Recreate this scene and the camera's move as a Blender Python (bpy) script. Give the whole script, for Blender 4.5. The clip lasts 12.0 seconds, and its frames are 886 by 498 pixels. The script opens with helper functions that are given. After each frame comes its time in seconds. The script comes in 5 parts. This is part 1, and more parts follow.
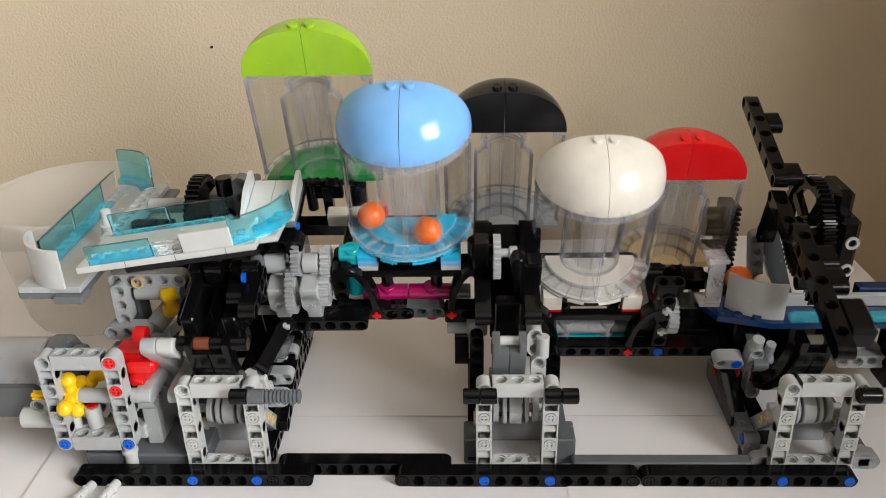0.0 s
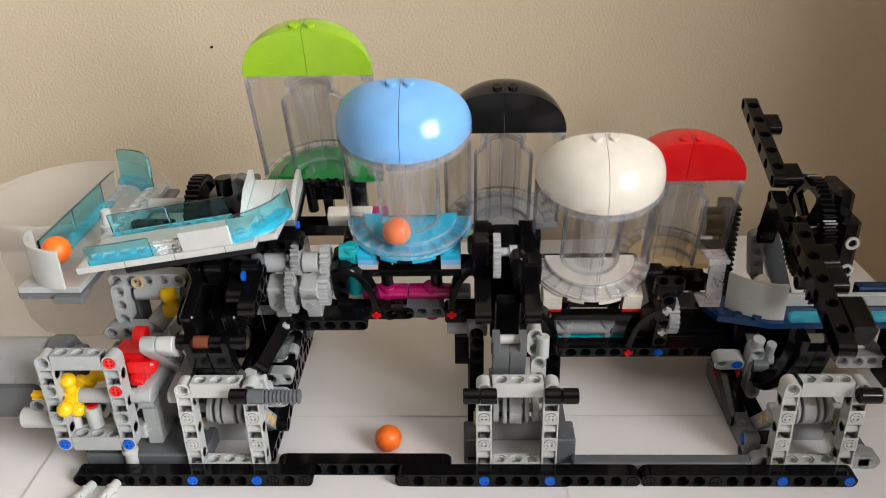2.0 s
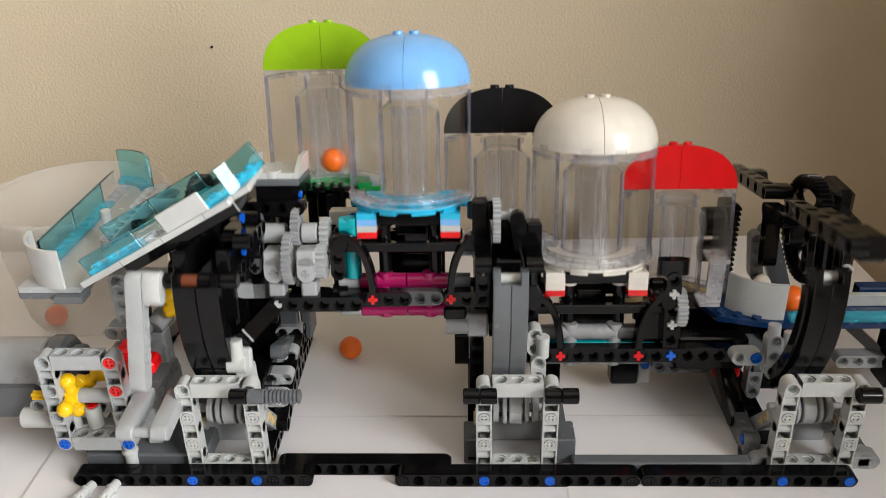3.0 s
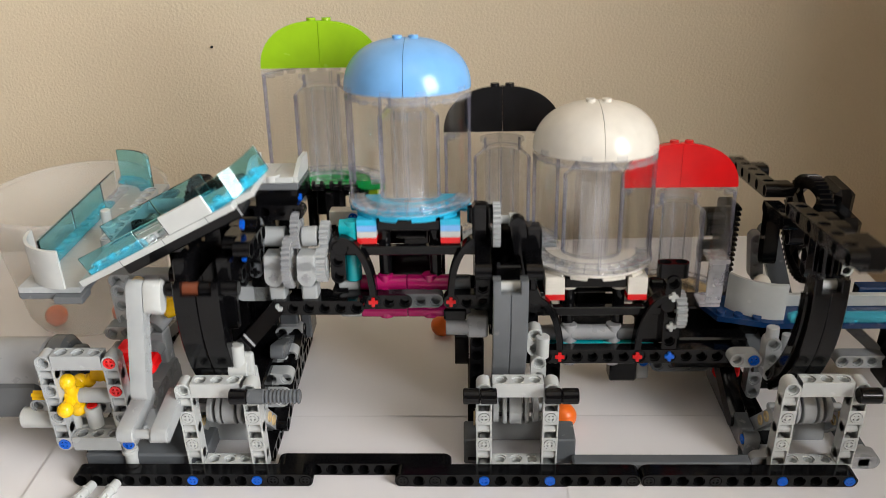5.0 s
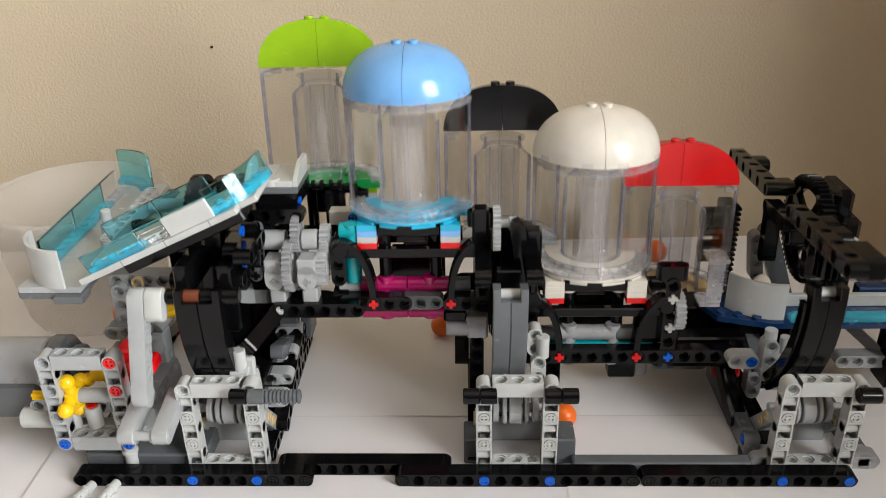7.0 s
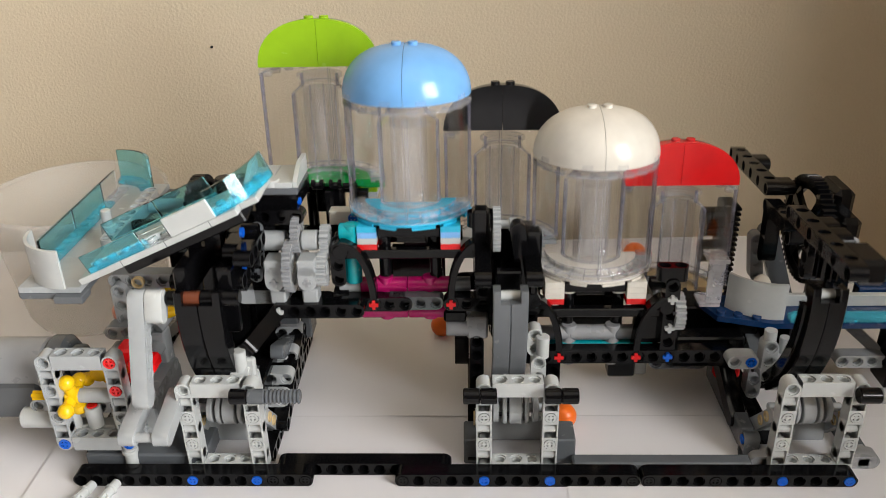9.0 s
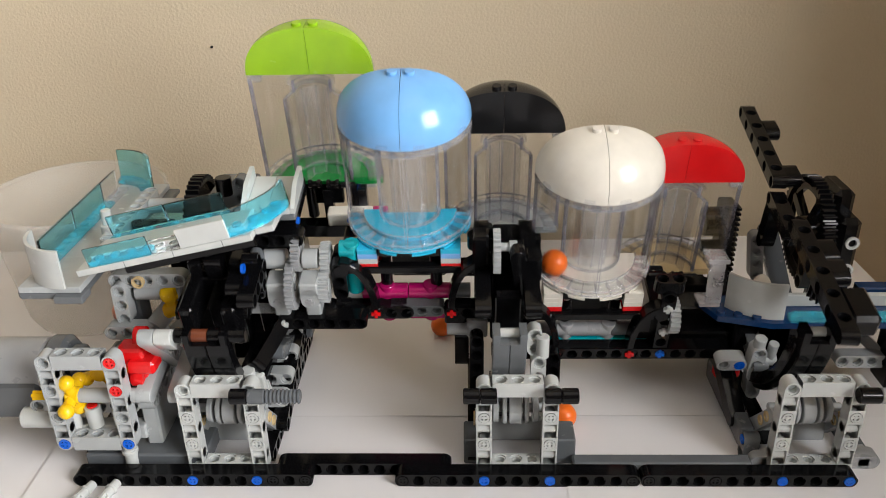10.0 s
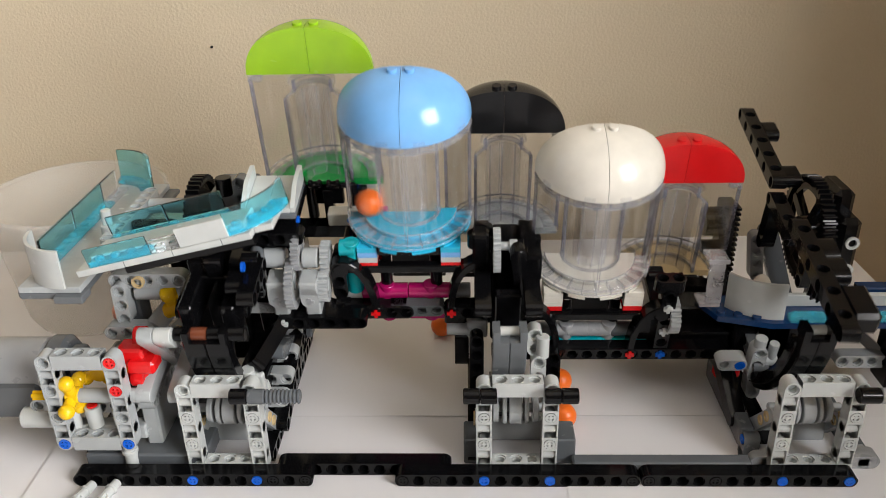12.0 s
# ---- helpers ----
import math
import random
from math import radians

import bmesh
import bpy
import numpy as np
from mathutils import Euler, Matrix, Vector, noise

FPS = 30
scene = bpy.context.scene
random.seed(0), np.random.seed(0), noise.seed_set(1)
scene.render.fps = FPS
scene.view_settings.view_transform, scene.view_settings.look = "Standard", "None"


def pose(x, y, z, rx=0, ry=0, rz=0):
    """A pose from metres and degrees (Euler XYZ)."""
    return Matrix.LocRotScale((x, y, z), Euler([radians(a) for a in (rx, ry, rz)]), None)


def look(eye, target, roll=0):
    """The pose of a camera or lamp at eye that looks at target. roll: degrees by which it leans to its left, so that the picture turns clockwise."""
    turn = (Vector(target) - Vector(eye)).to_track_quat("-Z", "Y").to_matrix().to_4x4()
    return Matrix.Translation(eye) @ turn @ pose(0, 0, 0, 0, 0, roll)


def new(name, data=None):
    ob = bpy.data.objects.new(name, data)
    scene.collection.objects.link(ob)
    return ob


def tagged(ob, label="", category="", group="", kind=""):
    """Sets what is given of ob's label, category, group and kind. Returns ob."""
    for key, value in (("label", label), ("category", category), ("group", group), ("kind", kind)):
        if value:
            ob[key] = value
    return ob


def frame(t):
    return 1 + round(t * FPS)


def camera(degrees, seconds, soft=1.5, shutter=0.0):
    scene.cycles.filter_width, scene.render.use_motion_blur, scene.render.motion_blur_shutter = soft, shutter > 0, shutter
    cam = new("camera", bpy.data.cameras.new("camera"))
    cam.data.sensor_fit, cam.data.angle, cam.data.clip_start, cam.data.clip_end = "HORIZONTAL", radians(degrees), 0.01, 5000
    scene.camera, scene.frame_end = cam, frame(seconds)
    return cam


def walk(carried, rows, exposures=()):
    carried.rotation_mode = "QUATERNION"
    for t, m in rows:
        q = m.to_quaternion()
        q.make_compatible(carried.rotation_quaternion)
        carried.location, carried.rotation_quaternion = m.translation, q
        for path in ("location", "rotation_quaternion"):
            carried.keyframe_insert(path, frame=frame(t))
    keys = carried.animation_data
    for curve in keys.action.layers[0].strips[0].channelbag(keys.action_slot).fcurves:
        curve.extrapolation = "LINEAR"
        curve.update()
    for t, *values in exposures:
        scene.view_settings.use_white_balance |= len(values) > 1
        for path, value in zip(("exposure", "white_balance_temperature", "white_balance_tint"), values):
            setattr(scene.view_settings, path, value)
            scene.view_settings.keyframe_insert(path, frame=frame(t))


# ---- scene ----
EYE = (0.19337, -0.30835, 0.28420)
WAY = (-0.03176, 0.89500, -0.44496)
cam = camera(56.8, 12.0, soft=0.95, shutter=0.4)
SIGHT = look(EYE, [e + w for e, w in zip(EYE, WAY)], -1.31)
walk(cam, [(0.0, SIGHT), (12.0, SIGHT)])

# ---- world and light ----
world = bpy.data.worlds.new("world")
scene.world = world
world.use_nodes = True
wn = world.node_tree.nodes
sky = wn.new("ShaderNodeTexSky")
sky.sky_type, sky.sun_disc = "NISHITA", False
sky.sun_elevation, sky.sun_rotation = radians(35), radians(75)
world.node_tree.links.new(sky.outputs[0], wn["Background"].inputs[0])
wn["Background"].inputs[1].default_value = 0.1
scene.view_settings.exposure = 0.0

window_light = new("window_light", bpy.data.lights.new("window_light", "AREA"))
window_light.data.shape, window_light.data.size, window_light.data.size_y = "RECTANGLE", 1.02, 1.29
window_light.data.energy, window_light.data.color = 86.0, (0.985, 0.97, 0.965)
window_light.matrix_world = look((1.37, -0.78, 0.55), (-0.7, 0.45, 0.21))

# ---- materials ----
def material(name):
    m = bpy.data.materials.new(name)
    m.use_nodes = True
    nt = m.node_tree
    return m, nt, nt.nodes["Principled BSDF"]


def noise_node(nt, scale, detail=4.0, rough=0.55):
    tc = nt.nodes.new("ShaderNodeTexCoord")
    n = nt.nodes.new("ShaderNodeTexNoise")
    n.inputs["Scale"].default_value, n.inputs["Detail"].default_value, n.inputs["Roughness"].default_value = scale, detail, rough
    nt.links.new(tc.outputs["Object"], n.inputs["Vector"])
    return n


def ramp(nt, src, a, b, lo=0.3, hi=0.7):
    r = nt.nodes.new("ShaderNodeValToRGB")
    r.color_ramp.elements[0].position, r.color_ramp.elements[1].position = lo, hi
    r.color_ramp.elements[0].color, r.color_ramp.elements[1].color = (*a, 1), (*b, 1)
    nt.links.new(src, r.inputs[0])
    return r


def bump(nt, bsdf, src, strength, distance):
    b = nt.nodes.new("ShaderNodeBump")
    b.inputs["Strength"].default_value, b.inputs["Distance"].default_value = strength, distance
    nt.links.new(src, b.inputs["Height"])
    nt.links.new(b.outputs[0], bsdf.inputs["Normal"])


def plastic(name, col, rough=0.22, spread=0.07):
    """Moulded plastic: faint colour drift, fine scuffs in the gloss and a hint of waviness."""
    m, nt, bsdf = material(name)
    big = noise_node(nt, 60, 3)
    c = ramp(nt, big.outputs[0], [v * (1 - spread) for v in col], [min(1, v * (1 + spread)) for v in col])
    nt.links.new(c.outputs[0], bsdf.inputs["Base Color"])
    fine = noise_node(nt, 140, 3, 0.5)
    r = ramp(nt, fine.outputs[0], [rough * 0.85] * 3, [min(1, rough * 1.25)] * 3)
    nt.links.new(r.outputs[0], bsdf.inputs["Roughness"])
    bump(nt, bsdf, fine.outputs[0], 0.012, 0.0004)
    if max(col) < 0.02:
        bsdf.inputs["Specular IOR Level"].default_value = 0.25
    return m


def clear(name, col, rough=0.03, ior=1.45):
    m, nt, bsdf = material(name)
    bsdf.inputs["Base Color"].default_value = (*col, 1)
    bsdf.inputs["Transmission Weight"].default_value = 1.0
    bsdf.inputs["IOR"].default_value = ior
    fine = noise_node(nt, 350, 4, 0.6)
    r = ramp(nt, fine.outputs[0], [rough] * 3, [rough * 2.5] * 3)
    nt.links.new(r.outputs[0], bsdf.inputs["Roughness"])
    return m


LIGHT_GREY = plastic("light_grey_plastic", (0.365, 0.385, 0.39))
DARK_GREY = plastic("dark_grey_plastic", (0.105, 0.115, 0.125))
MID_GREY = plastic("mid_grey_plastic", (0.30, 0.31, 0.32), 0.3)
BLACK = plastic("black_plastic", (0.0035, 0.0035, 0.004), 0.12, 0.13)
LIME = plastic("lime_plastic", (0.28, 0.50, 0.012))
SKY_BLUE = plastic("medium_blue_plastic", (0.17, 0.41, 0.77), 0.16)
CREAM = plastic("white_plastic", (0.68, 0.65, 0.58), 0.18)
RED = plastic("red_plastic", (0.66, 0.008, 0.010), 0.18)
GLOSS_BLACK = plastic("gloss_black_plastic", (0.010, 0.010, 0.011), 0.1, 0.2)
ORANGE = plastic("orange_plastic", (0.86, 0.155, 0.012), 0.35)
YELLOW = plastic("yellow_plastic", (0.82, 0.50, 0.006))
MAGENTA = plastic("magenta_plastic", (0.36, 0.004, 0.10))
TEAL = plastic("teal_plastic", (0.002, 0.33, 0.38))
AZURE = plastic("azure_plastic", (0.02, 0.42, 0.66))
TAN = plastic("tan_plastic", (0.56, 0.42, 0.22))
GREEN = plastic("green_plastic", (0.004, 0.26, 0.045))
NAVY = plastic("dark_blue_plastic", (0.004, 0.028, 0.099))
PIN_BLUE = plastic("blue_pin_plastic", (0.003, 0.10, 0.58))
BROWN = plastic("reddish_brown_plastic", (0.16, 0.045, 0.02))
PALE = plastic("pale_grey_plastic", (0.48, 0.50, 0.49))
CLEAR = clear("clear_plastic", (0.95, 0.955, 0.965), 0.03, 1.33)
CLEAR_BLUE = clear("clear_light_blue_plastic", (0.32, 0.80, 0.91))


def sheer():
    """Thin clear plastic sheet: looked straight through, with gloss that grows at a slant."""
    m, nt, bsdf = material("thin_clear_plastic")
    see = nt.nodes.new("ShaderNodeBsdfTransparent")
    n1 = noise_node(nt, 30, 3)
    c = ramp(nt, n1.outputs[0], (0.955, 0.958, 0.965), (0.98, 0.982, 0.987))
    nt.links.new(c.outputs[0], see.inputs[0])
    gloss = nt.nodes.new("ShaderNodeBsdfGlossy")
    gloss.inputs["Roughness"].default_value = 0.1
    slant = nt.nodes.new("ShaderNodeLayerWeight")
    slant.inputs[0].default_value = 0.5
    power = nt.nodes.new("ShaderNodeMath")
    power.operation = "POWER"
    power.inputs[1].default_value = 4.0
    nt.links.new(slant.outputs["Facing"], power.inputs[0])
    fres = nt.nodes.new("ShaderNodeMath")
    fres.operation = "MULTIPLY_ADD"
    fres.inputs[1].default_value = 0.75
    fres.inputs[2].default_value = 0.07
    nt.links.new(power.outputs[0], fres.inputs[0])
    mix = nt.nodes.new("ShaderNodeMixShader")
    nt.links.new(fres.outputs[0], mix.inputs[0])
    nt.links.new(see.outputs[0], mix.inputs[1])
    nt.links.new(gloss.outputs[0], mix.inputs[2])
    nt.links.new(mix.outputs[0], nt.nodes["Material Output"].inputs[0])
    nt.nodes.remove(bsdf)
    return m


SHEER = sheer()


def hazy(name, col, share):
    """Clear plastic seen through its thick edges and folds: part see-through, part plain colour."""
    m, nt, bsdf = material(name)
    n1 = noise_node(nt, 120, 4)
    c = ramp(nt, n1.outputs[0], [v * 0.9 for v in col], col)
    nt.links.new(c.outputs[0], bsdf.inputs["Base Color"])
    bsdf.inputs["Roughness"].default_value = 0.12
    see = nt.nodes.new("ShaderNodeBsdfTransparent")
    see.inputs[0].default_value = (0.93, 0.93, 0.95, 1)
    mix = nt.nodes.new("ShaderNodeMixShader")
    r = ramp(nt, n1.outputs[0], [share * 0.8] * 3, [share * 1.15] * 3)
    nt.links.new(r.outputs[0], mix.inputs[0])
    nt.links.new(see.outputs[0], mix.inputs[1])
    nt.links.new(bsdf.outputs[0], mix.inputs[2])
    nt.links.new(mix.outputs[0], nt.nodes["Material Output"].inputs[0])
    return m


# Dark refraction in the clear upright edges, put into the colour.
DARKENED_EDGE = hazy("darkened_clear_edge", (0.25, 0.24, 0.30), 0.42)
# Whitish haze of clear folds, put into the colour.
MILKY = hazy("clear_plastic_folds", (0.66, 0.67, 0.68), 0.12)
TINTED_BLUE = hazy("tinted_blue_plastic", (0.05, 0.44, 0.56), 0.45)
# Light caught by clear rims, bracket and core, put into a pale colour.
CLEAR_LIP = hazy("clear_plastic_lip", (0.74, 0.75, 0.77), 0.14)
CLEAR_BLOCK = hazy("clear_plastic_block", (0.80, 0.80, 0.83), 0.32)
HAZE = hazy("clear_plastic_core", (0.66, 0.67, 0.68), 0.065)


def frosted():
    m, nt, bsdf = material("frosted_plastic")
    n1 = noise_node(nt, 40, 4)
    c = ramp(nt, n1.outputs[0], (0.80, 0.79, 0.77), (0.88, 0.87, 0.85))
    nt.links.new(c.outputs[0], bsdf.inputs["Base Color"])
    bsdf.inputs["Roughness"].default_value = 0.4
    see = nt.nodes.new("ShaderNodeBsdfTransparent")
    see.inputs[0].default_value = (0.97, 0.96, 0.95, 1)
    mix = nt.nodes.new("ShaderNodeMixShader")
    mix.inputs[0].default_value = 0.2
    nt.links.new(see.outputs[0], mix.inputs[1])
    nt.links.new(bsdf.outputs[0], mix.inputs[2])
    nt.links.new(mix.outputs[0], nt.nodes["Material Output"].inputs[0])
    return m


FROST = frosted()


def wall_paint():
    m, nt, bsdf = material("beige_wall_paint")
    n1 = noise_node(nt, 3, 3)
    c = ramp(nt, n1.outputs[0], (0.60, 0.505, 0.36), (0.65, 0.555, 0.405))
    nt.links.new(c.outputs[0], bsdf.inputs["Base Color"])
    bsdf.inputs["Roughness"].default_value = 0.75
    n2 = noise_node(nt, 480, 3, 0.5)
    bump(nt, bsdf, n2.outputs[0], 0.55, 0.0012)
    return m


def paper():
    m, nt, bsdf = material("white_paper")
    n1 = noise_node(nt, 5, 4)
    c = ramp(nt, n1.outputs[0], (0.69, 0.68, 0.70), (0.78, 0.77, 0.78))
    nt.links.new(c.outputs[0], bsdf.inputs["Base Color"])
    bsdf.inputs["Roughness"].default_value = 0.6
    n2 = noise_node(nt, 7, 2)
    bump(nt, bsdf, n2.outputs[0], 0.3, 0.006)
    return m


def wood():
    m, nt, bsdf = material("brown_floor_wood")
    n1 = noise_node(nt, 8, 6)
    c = ramp(nt, n1.outputs[0], (0.16, 0.085, 0.04), (0.27, 0.15, 0.075))
    nt.links.new(c.outputs[0], bsdf.inputs["Base Color"])
    bsdf.inputs["Roughness"].default_value = 0.5
    return m


def dim_unseen_wall():
    """Unseen west and south walls: one dull dark tone, added to cut bounced light."""
    m, nt, bsdf = material("bounce_cutting_wall")
    n1 = noise_node(nt, 4, 4)
    c = ramp(nt, n1.outputs[0], (0.10, 0.085, 0.07), (0.20, 0.17, 0.14))
    nt.links.new(c.outputs[0], bsdf.inputs["Base Color"])
    bsdf.inputs["Roughness"].default_value = 0.9
    return m


WALL, PAPER, WOOD, DARK_WALL = wall_paint(), paper(), wood(), dim_unseen_wall()
CEILING = plastic("white_ceiling_paint", (0.78, 0.76, 0.72), 0.8)

# ---- building blocks; all lengths below are in millimetres ----
MM = 0.001


def quad(bm, vs):
    try:
        bm.faces.new(vs)
    except ValueError:
        pass


def box(bm, x0, y0, z0, x1, y1, z1, c=0.35, m=None):
    """A box with chamfered edges."""
    cx, cy, cz = (x0 + x1) / 2, (y0 + y1) / 2, (z0 + z1) / 2
    hx, hy, hz = abs(x1 - x0) / 2, abs(y1 - y0) / 2, abs(z1 - z0) / 2
    c = min(c, hx * 0.9, hy * 0.9, hz * 0.9)
    vx, vy, vz = {}, {}, {}
    for sx in (-1, 1):
        for sy in (-1, 1):
            for sz in (-1, 1):
                k = (sx, sy, sz)
                for d, p in ((vx, (sx * hx, sy * (hy - c), sz * (hz - c))), (vy, (sx * (hx - c), sy * hy, sz * (hz - c))), (vz, (sx * (hx - c), sy * (hy - c), sz * hz))):
                    q = Vector((cx + p[0], cy + p[1], cz + p[2]))
                    d[k] = bm.verts.new(m @ q if m else q)
    ring = ((-1, -1), (1, -1), (1, 1), (-1, 1))
    for s in (-1, 1):
        quad(bm, [vx[(s, a, b)] for a, b in ring])
        quad(bm, [vy[(a, s, b)] for a, b in ring])
        quad(bm, [vz[(a, b, s)] for a, b in ring])
        for t in (-1, 1):
            quad(bm, [vx[(s, t, -1)], vx[(s, t, 1)], vy[(s, t, 1)], vy[(s, t, -1)]])
            quad(bm, [vx[(s, -1, t)], vx[(s, 1, t)], vz[(s, 1, t)], vz[(s, -1, t)]])
            quad(bm, [vy[(-1, s, t)], vy[(1, s, t)], vz[(1, s, t)], vz[(-1, s, t)]])
            for u in (-1, 1):
                quad(bm, [vx[(s, t, u)], vy[(s, t, u)], vz[(s, t, u)]])


def basis(d):
    d = Vector(d).normalized()
    a = d.orthogonal().normalized()
    return a, d.cross(a), d


def cyl(bm, p0, p1, r, n=18, c=0.3, r1=None):
    """A round bar with chamfered ends."""
    p0, p1 = Vector(p0), Vector(p1)
    a, b, d = basis(p1 - p0)
    L = (p1 - p0).length
    r1 = r if r1 is None else r1
    c = min(c, L * 0.3, r * 0.5)
    prof = ((0, r - c), (c, r), (L - c, r1), (L, r1 - c))
    rings = [[bm.verts.new(p0 + d * h + (a * math.cos(2 * math.pi * i / n) + b * math.sin(2 * math.pi * i / n)) * q) for i in range(n)] for h, q in prof]
    for k in range(3):
        for i in range(n):
            quad(bm, [rings[k][i], rings[k][(i + 1) % n], rings[k + 1][(i + 1) % n], rings[k + 1][i]])
    quad(bm, rings[0][::-1])
    quad(bm, rings[3])


def tube(bm, p0, p1, r, ri, n=18):
    """A round tube."""
    p0, p1 = Vector(p0), Vector(p1)
    a, b, d = basis(p1 - p0)
    rings = []
    for p, q in ((p0, ri), (p0, r), (p1, r), (p1, ri)):
        rings.append([bm.verts.new(p + (a * math.cos(2 * math.pi * i / n) + b * math.sin(2 * math.pi * i / n)) * q) for i in range(n)])
    for k in range(4):
        for i in range(n):
            quad(bm, [rings[k][i], rings[k][(i + 1) % n], rings[(k + 1) % 4][(i + 1) % n], rings[(k + 1) % 4][i]])


def cell(bm, c, a, h, first=False, last=False, wide=3.8, deep=3.9):
    """One pitch of a studless beam with its counterbored hole; a: along the beam, h: along the hole."""
    c, a, h = Vector(c), Vector(a), Vector(h)
    w = h.cross(a)
    n = 16
    out = []
    for j in range(n):
        co, si = math.cos(2 * math.pi * j / n), math.sin(2 * math.pi * j / n)
        k = max(abs(co), abs(si))
        x, y = co / k * 4, si / k * wide
        if (first and co < -1e-6) or (last and co > 1e-6):
            x, y = co * 3.9, si * wide
        out.append((x, y, co, si))
    rows = {}
    for s in (-1, 1):
        rows[s] = [[bm.verts.new(c + a * x + w * y + h * s * deep) for x, y, _, _ in out]]
        for r, z in ((3.05, deep), (3.05, deep - 0.9), (2.4, deep - 0.9)):
            rows[s].append([bm.verts.new(c + (a * co + w * si) * r + h * s * z) for _, _, co, si in out])
        for k in range(3):
            for j in range(n):
                quad(bm, [rows[s][k][j], rows[s][k][(j + 1) % n], rows[s][k + 1][(j + 1) % n], rows[s][k + 1][j]])
    mid = [bm.verts.new(c + (a * co + w * si) * 2.4) for _, _, co, si in out]
    quad(bm, mid)
    for j in range(n):
        i = (j + 1) % n
        quad(bm, [rows[-1][3][j], rows[-1][3][i], mid[i], mid[j]])
        quad(bm, [mid[j], mid[i], rows[1][3][i], rows[1][3][j]])
        if not (abs(out[j][0]) > 3.95 and abs(out[i][0]) > 3.95):
            quad(bm, [rows[-1][0][j], rows[-1][0][i], rows[1][0][i], rows[1][0][j]])


AX = {"x": Vector((1, 0, 0)), "y": Vector((0, 1, 0)), "z": Vector((0, 0, 1))}


def axis(d):
    return AX[d].copy() if isinstance(d, str) else Vector(d).normalized()


def beam(bm, p, a, n, h, wide=3.8, deep=3.9):
    """A studless beam of n holes; p: the first hole's centre."""
    a, h = axis(a), axis(h)
    h = (h - a * h.dot(a)).normalized()
    for i in range(n):
        cell(bm, Vector(p) + a * 8 * i, a, h, i == 0, i == n - 1, wide, deep)


def bar(bm, p0, p1, wide=7.6, deep=7.8, h="x"):
    """A plain beam with rounded ends, between two pivot points; h: the pivots' direction."""
    p0, p1, h = Vector(p0), Vector(p1), axis(h)
    a = (p1 - p0).normalized()
    w = h.cross(a)
    n, pts = 8, []
    for p, s in ((p1, 1), (p0, -1)):
        for i in range(n + 1):
            t = -math.pi / 2 + math.pi * i / n
            pts.append(p + (a * math.cos(t) * s + w * math.sin(t) * s) * wide / 2)
    rings = []
    for z, k in ((-deep / 2, 0.93), (-deep / 2 + 0.4, 1), (deep / 2 - 0.4, 1), (deep / 2, 0.93)):
        mid = (p0 + p1) / 2
        rings.append([bm.verts.new(mid + (q - mid) * (1 if k == 1 else 1 - 0.4 / max(8, (q - mid).length)) + h * z) for q in pts])
    m = len(pts)
    for k in range(3):
        for i in range(m):
            quad(bm, [rings[k][i], rings[k][(i + 1) % m], rings[k + 1][(i + 1) % m], rings[k + 1][i]])
    quad(bm, rings[0][::-1])
    quad(bm, rings[3])


def plus(bm, p, h, size=2.3, depth=1.0, arm=0.85):
    """The cross-shaped end of an axle, seen along h."""
    h = axis(h)
    a, b, _ = basis(h)
    if abs(h.x) < 0.1:
        a = Vector((1, 0, 0))
        b = h.cross(a)
    m = Matrix((a, b, h)).transposed().to_4x4()
    m.translation = Vector(p)
    box(bm, -size, -arm, -depth, size, arm, depth, 0.15, m)
    box(bm, -arm, -size, -depth, arm, size, depth - 0.01, 0.15, m)


def pin(bm, p, h, r=2.9):
    """The slotted round head of a connector pin in a hole."""
    p, h = Vector(p), axis(h)
    tube(bm, p - h * 1.2, p + h * 0.25, r, r - 1.0, 14)
    plus(bm, p - h * 0.4, h, r - 0.8, 0.5, 0.6)


def gear(bm, c, h, r, teeth, width, hub=4.0, hollow=False):
    """A spur gear with trapezoid teeth, a recessed web and a hub."""
    c, h = Vector(c), axis(h)
    a, b, _ = basis(h)
    pts = []
    for i in range(teeth):
        for f, q in ((0.0, -1.0), (0.22, 1.0), (0.5, 1.0), (0.72, -1.0)):
            t = 2 * math.pi * (i + f) / teeth
            pts.append(((a * math.cos(t) + b * math.sin(t)), r + q))
    rings = []
    for z, mode in ((-0.5, 1), (-0.5, 0), (-0.25, 0), (-0.25, 2), (0.25, 2), (0.25, 0), (0.5, 0), (0.5, 1)):
        ring = []
        for u, q in pts:
            rr = q if mode == 1 else (r - 3 if mode == 0 else hub)
            ring.append(bm.verts.new(c + h * z * width + u * rr))
        rings.append(ring)
    m = len(pts)
    for k in (0, 1, 2, 3, 4, 5, 6) if hollow else (0, 1, 2, 4, 5, 6):
        for i in range(m):
            quad(bm, [rings[k][i], rings[k][(i + 1) % m], rings[k + 1][(i + 1) % m], rings[k + 1][i]])
    for i in range(m):
        quad(bm, [rings[7][i], rings[7][(i + 1) % m], rings[0][(i + 1) % m], rings[0][i]])
    if not hollow:
        cyl(bm, c - h * width * 0.5, c + h * width * 0.5, hub + 0.3, 16)


